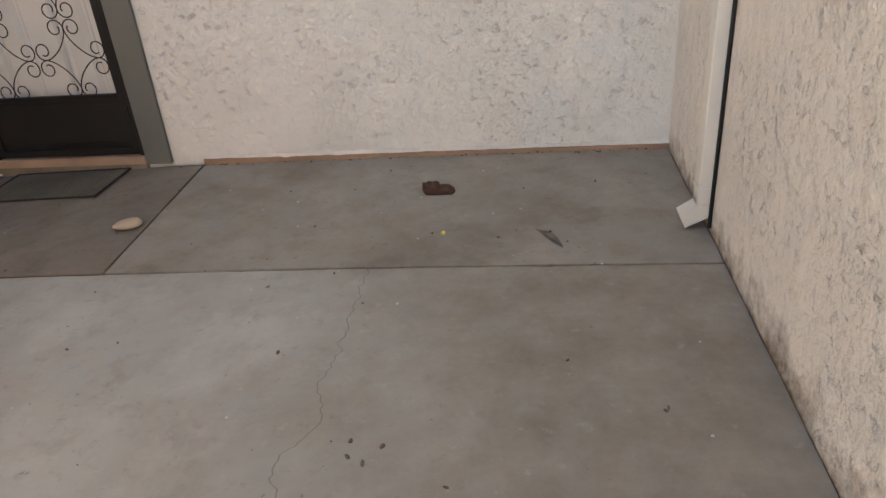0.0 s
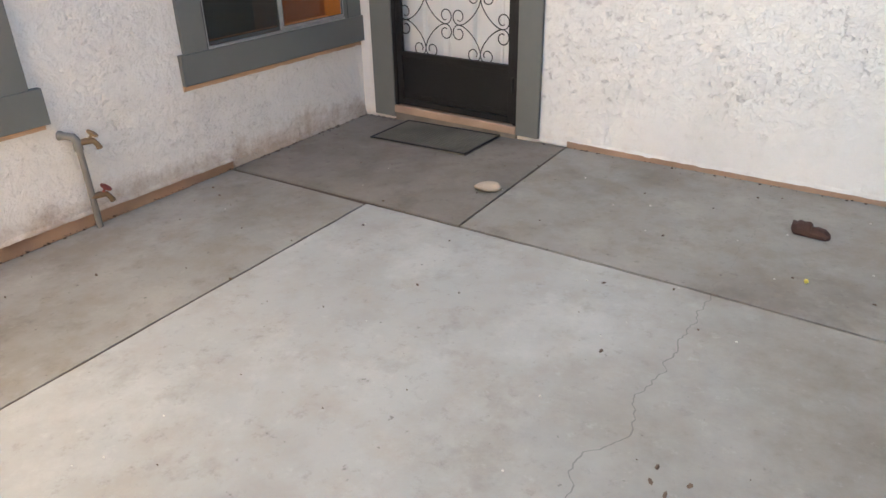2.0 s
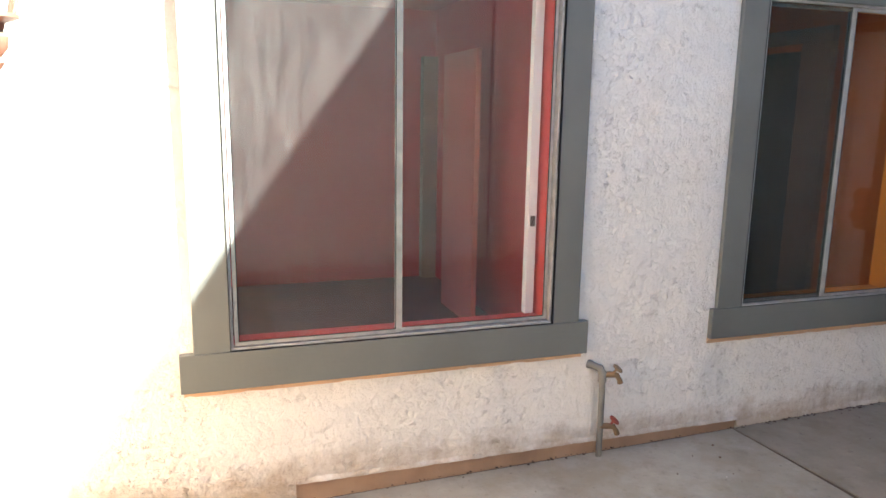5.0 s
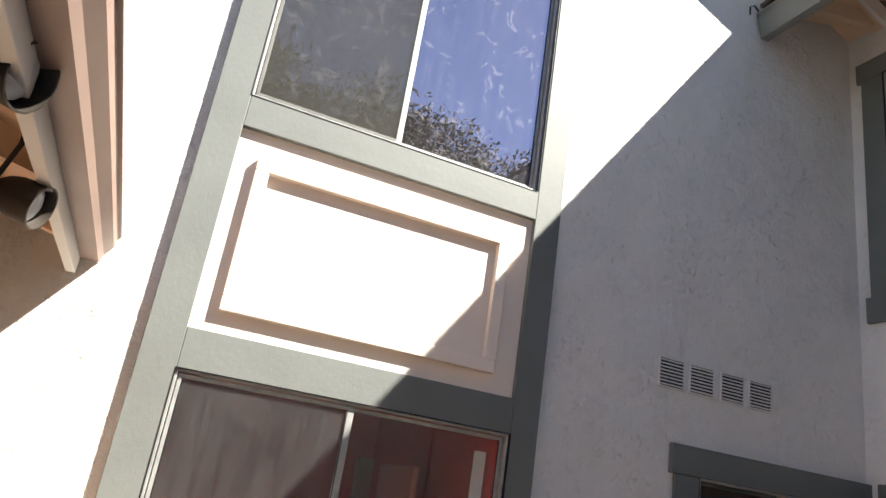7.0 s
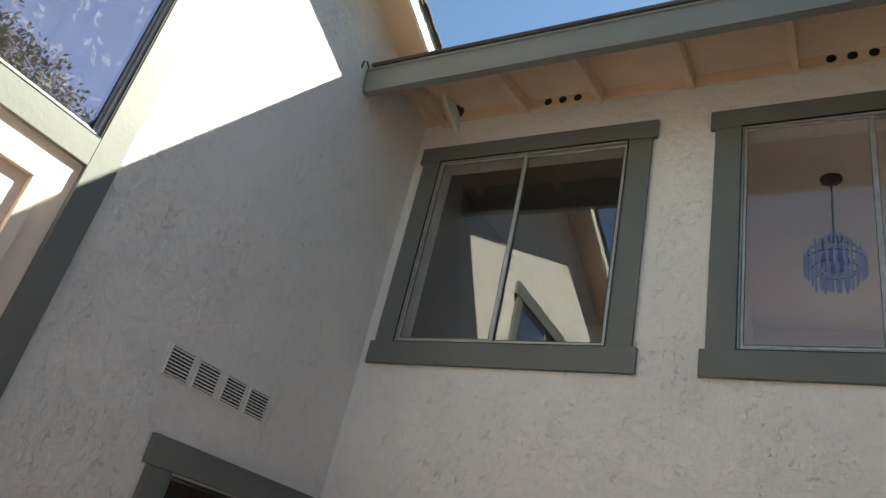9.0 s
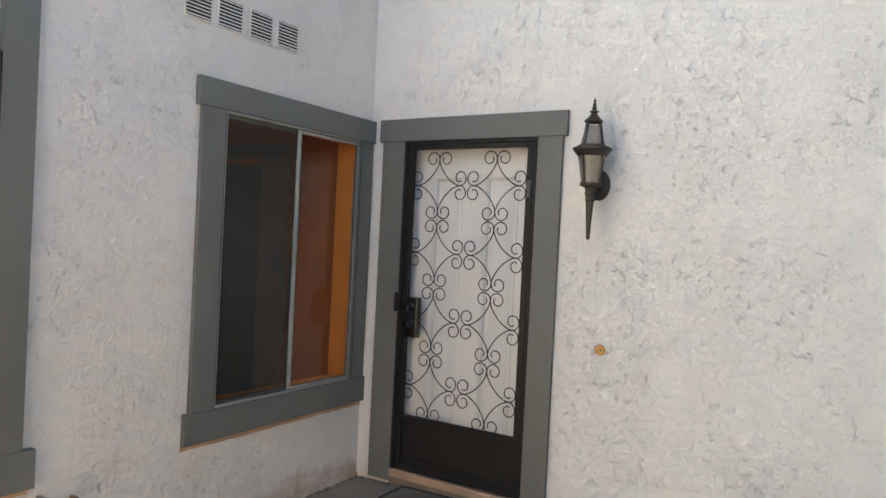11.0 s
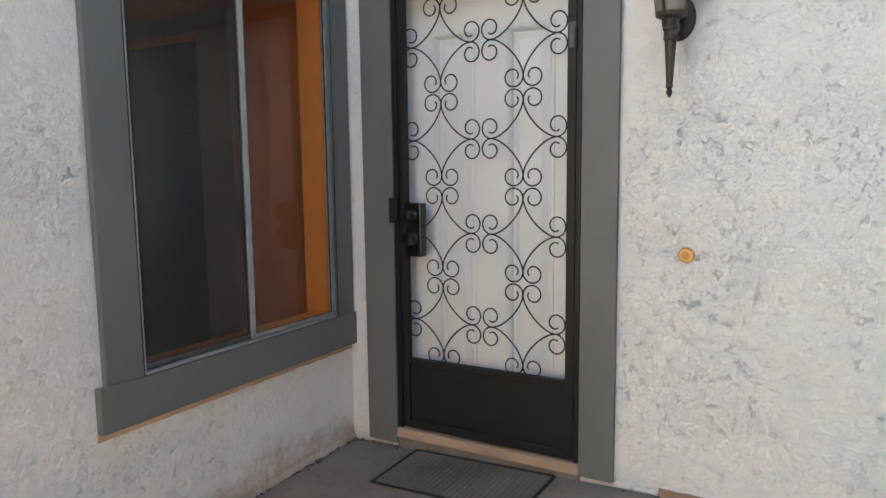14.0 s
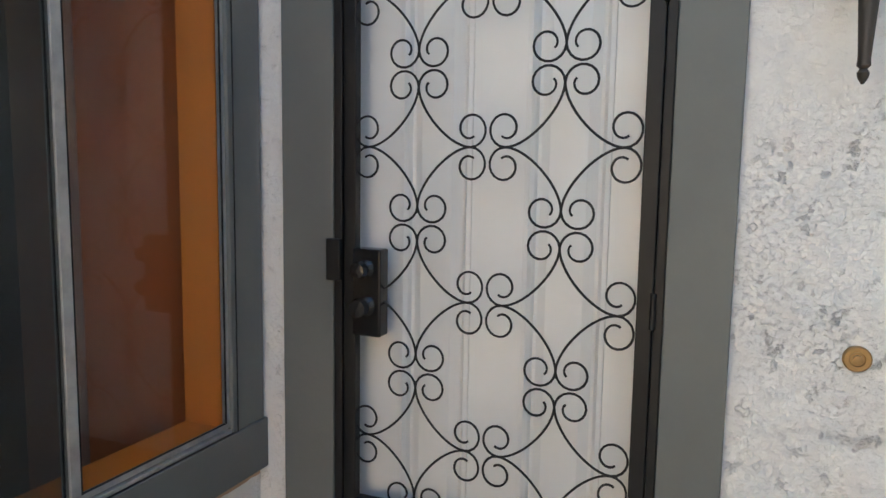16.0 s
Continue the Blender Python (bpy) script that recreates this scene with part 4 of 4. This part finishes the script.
PX, PY, PZ = 0.98, -4.30, 1.835
COPPER = painted("weathered_copper", (0.16, 0.075, 0.05), 0.5, 0.3, 0.3, 60)
porch = thing("wall_lantern", "weathered copper coach lantern on the sunlit south wall", "wall lamp")
smooth(part("roof_dome", lathe(bmesh.new(), [(0.125, 0.055), (0.122, 0.068), (0.085, 0.105), (0.05, 0.118), (0.034, 0.125), (0.034, 0.16), (0.042, 0.165), (0.042, 0.175), (0.03, 0.18), (0.03, 0.20), (0.012, 0.205), (0.004, 0.255)], (PX, PY, PZ), 20), COPPER, porch))
smooth(part("glass_body", lathe(bmesh.new(), [(0.045, -0.12), (0.092, 0.055)], (PX, PY, PZ), 6), GLASS, porch, "clear glass panes"))
for k in range(6):
    a = k * math.pi / 3
    part("rib", tube(bmesh.new(), [(PX + 0.047 * math.cos(a), PY + 0.047 * math.sin(a), PZ - 0.12), (PX + 0.095 * math.cos(a), PY + 0.095 * math.sin(a), PZ + 0.058)], 0.006, 6), COPPER, porch)
smooth(part("candle", lathe(bmesh.new(), [(0.016, -0.115), (0.016, -0.05), (0.012, -0.03), (0.003, 0.0)], (PX, PY, PZ), 10), WHITE_PAINT, porch, "white candle bulb"))
smooth(part("base", lathe(bmesh.new(), [(0.003, -0.27), (0.014, -0.25), (0.008, -0.235), (0.026, -0.21), (0.03, -0.18), (0.018, -0.165), (0.024, -0.145), (0.06, -0.13), (0.06, -0.12)], (PX, PY, PZ), 16), COPPER, porch))
smooth(part("arm", tube(bmesh.new(), [(PX, PY, PZ - 0.19), (PX, PY - 0.06, PZ - 0.20), (PX, PY - 0.12, PZ - 0.175), (PX, PY - 0.18, PZ - 0.16), (PX, PY + (SOUTH - PY - 0.012) / 0.84, PZ - 0.16)], [0.011, 0.011, 0.011, 0.012, 0.03], 10), COPPER, porch))

porch.scale = (0.84, 0.84, 0.84)
porch.location = (PX * 0.16, PY * 0.16 + 0.012, PZ * 0.16 + 0.045)

# ---- small things on the slabs ----
STONE = painted("pale_stone", (0.50, 0.40, 0.30), 0.85, 0.2, 0.5, 50)
BARK = painted("brown_bark", (0.06, 0.029, 0.021), 0.9, 0.4, 0.8, 60)
stone = thing("stone", "smooth pale beige stone lying on the concrete", "stone")
bm = bmesh.new()
bmesh.ops.create_icosphere(bm, subdivisions=3, radius=1.0)
for v in bm.verts:
    n = noise.noise(v.co * 1.3) * 0.14
    v.co = Vector((v.co.x * 0.070 * (1 + 2 * n), v.co.y * 0.042 * (1 + 2 * n), 0.021 + v.co.z * 0.024 * (1 + n * 0.5)))
bmesh.ops.transform(bm, matrix=pose(1.505, -0.80, ground_z(1.505, -0.80), 0, 0, 38), verts=bm.verts)
smooth(part("body", bm, STONE, stone), 180)
bark = thing("bark_piece", "broken piece of dark red-brown bark on the concrete", "bark")
bm = bmesh.new()
outline = [(-0.072, 0.0), (-0.082, 0.022), (-0.080, 0.050), (-0.066, 0.046), (-0.055, 0.058), (-0.036, 0.052), (-0.018, 0.058), (-0.004, 0.050), (0.000, 0.032), (0.022, 0.036), (0.050, 0.030), (0.074, 0.014), (0.076, 0.0)]
rows = []
for depth, k, lift in ((-0.034, 0.82, 0.62), (-0.020, 0.97, 0.9), (0.0, 1.0, 1.0), (0.024, 0.95, 0.85), (0.044, 0.75, 0.35)):
    rows.append([bm.verts.new((2.943 + u * k, -0.515 + depth + 0.012 * noise.noise((u * 40, v * 40, depth * 30)), v * lift)) for u, v in outline])
for a, b in zip(rows, rows[1:]):
    for k in range(len(a) - 1):
        bm.faces.new((a[k], a[k + 1], b[k + 1], b[k]))
bm.faces.new(rows[0])
bm.faces.new(rows[-1])
bmesh.ops.recalc_face_normals(bm, faces=bm.faces)
part("body", bm, BARK, bark)

pellet = thing("yellow_pellet", "tiny round yellow pellet on the concrete", "pellet")
bm = bmesh.new()
bmesh.ops.create_icosphere(bm, subdivisions=2, radius=0.009)
bmesh.ops.transform(bm, matrix=pose(3.008, -0.963, 0.008), verts=bm.verts)
part("body", bm, painted("yellow_plastic", (0.80, 0.66, 0.12), 0.4, 0.05, 0.1), pellet)
flat_leaf = thing("fallen_leaf", "dull grey-brown curved leaf pressed on the concrete", "leaf")
bm = bmesh.new()
mid = [(3.395 + 0.105 * f, -0.935 - 0.16 * f + 0.03 * math.sin(f * 3.14)) for f in (0, 0.2, 0.4, 0.6, 0.8, 1.0)]
wide = (0.003, 0.010, 0.017, 0.018, 0.012, 0.003)
top = [[bm.verts.new((x + w * 0.83, y + w * 0.55, 0.0035)), bm.verts.new((x, y, 0.006)), bm.verts.new((x - w * 0.83, y - w * 0.55, 0.0035))] for (x, y), w in zip(mid, wide)]
for a, b in zip(top, top[1:]):
    for k in range(2):
        bm.faces.new((a[k], a[k + 1], b[k + 1], b[k]))
bmesh.ops.solidify(bm, geom=bm.faces[:], thickness=0.0015)
part("blade", bm, painted("pressed_leaf", (0.26, 0.235, 0.20), 0.9, 0.25, 0.4, 60), flat_leaf)

LEAFY = painted("dry_leaf", (0.14, 0.095, 0.065), 0.9, 0.5, 0.4, 60)
rng = random.Random(7)
bm = bmesh.new()
spots = [(2.974, -2.208), (2.883, -2.189), (2.884, -2.246), (2.932, -2.271), (3.484, -1.827), (1.772, -1.759), (3.16, -2.345), (3.242, -0.996), (3.68, -0.436), (2.546, -1.789), (3.749, -2.038), (3.74, -2.05)]
spots += [(rng.uniform(0.15, 4.0), -rng.random() ** 1.2 * 4.0 - 0.05) for _ in range(80)]
for i, (x, y) in enumerate(spots):
    size = rng.uniform(0.007, 0.014) if i < 12 else rng.choice((0.003, 0.004, 0.005, 0.006, 0.009))
    turn = rng.uniform(0, 6.28)
    verts = []
    gz = ground_z(x, y)
    for k in range(6):
        a = k * math.pi / 3
        r = size * rng.uniform(0.6, 1.1)
        u, v = r * math.cos(a), r * 0.5 * math.sin(a)
        verts.append(bm.verts.new((x + u * math.cos(turn) - v * math.sin(turn), y + u * math.sin(turn) + v * math.cos(turn), gz + 0.003 + size * 0.12 * rng.random())))
    tip = bm.verts.new((x, y, gz + 0.004 + size * 0.3))
    foot = [bm.verts.new((v.co.x, v.co.y, gz - 0.002)) for v in verts]
    for k in range(6):
        bm.faces.new((verts[k], verts[(k + 1) % 6], tip))
        bm.faces.new((foot[k], foot[(k + 1) % 6], verts[(k + 1) % 6], verts[k]))
tagged(part("leaf_litter", bm, LEAFY), "scattered crumbs of dry leaf and dirt on the concrete", "litter", kind="stuff")
rng = random.Random(11)
bm = bmesh.new()
for k in range(420):
    if k < 150:
        x, y = abs(rng.gauss(0, 0.022)) + 0.004, -rng.uniform(0.0, 1.25)
    elif k < 260:
        x, y = abs(rng.gauss(0, 0.016)) + 0.004, -rng.uniform(1.2, 4.4)
    elif k < 340:
        x, y = rng.uniform(1.36, 4.05), -abs(rng.gauss(0, 0.012)) - 0.02
    elif k < 380:
        x, y = rng.uniform(0.0, 0.30), -abs(rng.gauss(0, 0.03)) - 0.01
    else:
        x, y = 1.138 + rng.gauss(0, 0.006) + (rng.random() < 0.5) * rng.uniform(0, 1.2), -3.43 + rng.gauss(0, 0.008)
    r = rng.choice((0.002, 0.003, 0.003, 0.004, 0.006))
    for v in bmesh.ops.create_icosphere(bm, subdivisions=1, radius=r)["verts"]:
        v.co = Vector((x + v.co.x * rng.uniform(0.9, 1.6), y + v.co.y * rng.uniform(0.9, 1.6), ground_z(x, y) + r * 0.1 + v.co.z * 0.5))
tagged(part("soil_crumbs", bm, SOIL), "dark soil crumbs along the wall foot and slab joints", "soil", kind="stuff")
CRUMB = painted("pale_crumbs", (0.7, 0.66, 0.58), 0.9, 0.2, 0.4, 60)
bm = bmesh.new()
for _ in range(45):
    x, y, r = rng.uniform(0.3, 4.0), -rng.uniform(0.2, 3.9), rng.choice((0.002, 0.003, 0.004))
    got = bmesh.ops.create_icosphere(bm, subdivisions=1, radius=r)["verts"]
    for v in got:
        v.co = Vector((x + v.co.x * 1.4, y + v.co.y, ground_z(x, y) + r * 0.7 + v.co.z))
tagged(part("pale_crumbs", bm, CRUMB), "pale grit and paint crumbs on the concrete", "litter", kind="stuff")

# ---- things inside the rooms ----
DARK_DOOR = painted("dark_inner_door", (0.07, 0.067, 0.058), 0.5, 0.15, 0.1)
BEIGE = painted("beige_frame", (0.26, 0.16, 0.115), 0.6, 0.1, 0.1)
SALMON = painted("salmon_door_paint", (0.55, 0.17, 0.13), 0.5, 0.08, 0.1)
door_2 = thing("door_2", "dark inner door ajar in a beige frame", "door", kind="structure")
boxpart("door_leaf", (-1.50, -0.86, -0.14, -0.101, 0.0, 2.0), DARK_DOOR, door_2, "", 0.003)
boxpart("frame_post", (-0.859, -0.62, -0.15, -0.101, 0.0, 2.05), BEIGE, door_2, "", 0.003)
boxpart("frame_head", (-1.55, -0.62, -0.15, -0.101, 2.051, 2.14), BEIGE, door_2, "", 0.003)
door_3 = thing("door_3", "salmon painted inner door standing open in the red room", "door", kind="structure")
boxpart("door_leaf", (-2.55, -1.85, -2.02, -1.98, 0.01, 2.02), SALMON, door_3, "", 0.003)
boxpart("frame_post", (-3.598, -3.50, -1.90, -1.76, 0.0, 2.08), BEIGE, door_3, "", 0.003)
slider = thing("sliding_screen", "white framed sliding screen leaning inside the red room", "screen")
boxpart("stile", (-0.155, -0.115, -2.405, -2.36, 0.62, 2.08), WHITE_PAINT, slider, "", 0.003)
boxpart("latch", (-0.114, -0.105, -2.395, -2.372, 1.05, 1.10), BLACK, slider, "", 0.002)

PURPLE = painted("pale_violet_glass", (0.42, 0.40, 0.66), 0.12, 0.3, 0.1)
PURPLE_CORE = painted("deep_violet_glass", (0.19, 0.17, 0.52), 0.15, 0.3, 0.1)
chandelier = thing("chandelier", "violet glass bead chandelier hanging from the ceiling", "chandelier")
CX, CY = 2.90, 1.0
smooth(part("ceiling_rose", lathe(bmesh.new(), [(0.075, 5.15), (0.07, 5.13), (0.02, 5.115), (0.01, 5.11)], (CX, CY, 0), 20), BRONZE, chandelier))
part("chain", tube(bmesh.new(), [(CX, CY, 5.12), (CX, CY, 4.62)], 0.007, 6), BRONZE, chandelier)
part("hub", lathe(bmesh.new(), [(0.02, 4.64), (0.09, 4.62), (0.10, 4.60), (0.02, 4.58)], (CX, CY, 0), 16), BRONZE, chandelier)
for r, z, n, drop in ((0.055, 4.665, 9, 0.12), (0.105, 4.625, 15, 0.13), (0.16, 4.58, 21, 0.15), (0.185, 4.51, 24, 0.16), (0.14, 4.455, 17, 0.17), (0.075, 4.42, 10, 0.17)):
    part("bead_ring", tube(bmesh.new(), [(CX + r * math.cos(k * 0.2618), CY + r * math.sin(k * 0.2618), z - 0.05) for k in range(25)], 0.004, 6), BRONZE, chandelier)
    hang = random.Random(int(z * 1000))
    for k in range(n):
        a = 2 * math.pi * (k + hang.uniform(-0.2, 0.2)) / n
        top = z + hang.uniform(-0.015, 0.02)
        x, y = CX + r * math.cos(a), CY + r * math.sin(a)
        part("glass_drop", lathe(bmesh.new(), [(0.004, top), (0.0085, top - 0.014), (0.0085, top - drop + 0.02), (0.003, top - drop)], (x, y, 0), 5), PURPLE, chandelier)
part("core", lathe(bmesh.new(), [(0.02, 4.56), (0.075, 4.53), (0.09, 4.47), (0.075, 4.41), (0.02, 4.38)], (CX, CY, 0), 12), PURPLE_CORE, chandelier, "deep violet glass core")

lining_1 = tagged(boxpart("window_lining", (-0.159, -0.022, -2.342, -2.331, 0.606, 2.164), RED_WALL), "red painted plaster return beside the window", "window lining", kind="structure")
lining_2 = tagged(boxpart("window_lining", (-0.159, -0.022, -0.152, -0.141, 0.606, 2.139), LIT_ORANGE), "orange painted plaster return beside the window", "window lining", kind="structure")
for (u0, u1, v0, v1), paint, label in ((W1, RED_WALL, "red painted plaster return beside the window"), (W2, LIT_ORANGE, "orange painted plaster return beside the window")):
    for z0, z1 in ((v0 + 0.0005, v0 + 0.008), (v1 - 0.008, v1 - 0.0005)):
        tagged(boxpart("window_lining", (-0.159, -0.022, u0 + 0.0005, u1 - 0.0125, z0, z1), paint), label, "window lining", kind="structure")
PEACH = painted("old_peach_paint", (0.66, 0.40, 0.24), 0.8, 0.15, 0.4, 30)
for y0, y1 in ((-3.97, -2.15), (-1.41, -0.03)):
    tagged(boxpart("paint_edge", (0.0006, 0.006, y0, y1, 0.428, 0.4438), PEACH), "strip of old peach paint under the sill", "paint strip", kind="structure")

# ---- trees beyond the east side, seen in the panes ----
LEAF = Mat("foliage", 0.95)
LEAF.color(LEAF.ramp(LEAF.noise(0.9, 3), (0.3, (0.04, 0.045, 0.025)), (0.7, (0.06, 0.066, 0.034))))
TRUNK = painted("tree_bark", (0.16, 0.11, 0.08), 0.9, 0.3, 0.8, 12)


def tree(x, y, h, spread, seed):
    r = random.Random(seed)
    t = thing("tree", "tall dark green tree beyond the side wall", "tree", "trees beyond the side wall")
    trunk = bmesh.new()
    tube(trunk, [(x, y, -0.3), (x + 0.1, y, h * 0.3), (x - 0.1, y + 0.2, h * 0.6), (x, y, h * 0.92)], [0.35, 0.26, 0.16, 0.04], 8)
    for k in range(7):
        z = h * (0.35 + 0.08 * k)
        a = k * 2.4 + seed
        tube(trunk, [(x, y, z), (x + math.cos(a) * spread * 0.4, y + math.sin(a) * spread * 0.4, z + 0.8), (x + math.cos(a) * spread * 0.8, y + math.sin(a) * spread * 0.8, z + 1.2)], [0.12, 0.07, 0.03], 6)
    part("trunk", trunk, TRUNK, t)
    verts, faces = [], []
    for _ in range(70):
        a, rad, zz = r.uniform(0, 6.28), spread * math.sqrt(r.random()), r.uniform(0.34, 1.0)
        rad *= 1.15 - 0.75 * abs(zz - 0.6) / 0.4 * 0.8
        c = Vector((x + rad * math.cos(a), y + rad * math.sin(a), h * zz))
        for _ in range(270):
            p = c + Vector((r.gauss(0, 0.42), r.gauss(0, 0.42), r.gauss(0, 0.34)))
            u = Vector((r.uniform(-1, 1), r.uniform(-1, 1), r.uniform(-0.6, 0.6))).normalized() * 0.115
            w = u.orthogonal().normalized() * 0.06
            i = len(verts)
            verts += [p - u, p + w, p + u, p - w]
            faces.append((i, i + 1, i + 2, i + 3))
    me = bpy.data.meshes.new("crown")
    me.from_pydata(verts, [], faces)
    me.materials.append(LEAF.m)
    ob = new("crown", me)
    ob.parent = t


for k, (x, y, h) in enumerate(((15.5, -6.5, 10.6), (17, -2.8, 12.2), (15, 0.8, 11.0), (18, 4.0, 12.5), (16, 7.5, 11.6), (19, -10, 12.0), (17, 11, 12.8), (21, 1.0, 13.5), (22, 7.5, 14.0))):
    tree(x, y, h + 1.2, 2.9, k + 3)
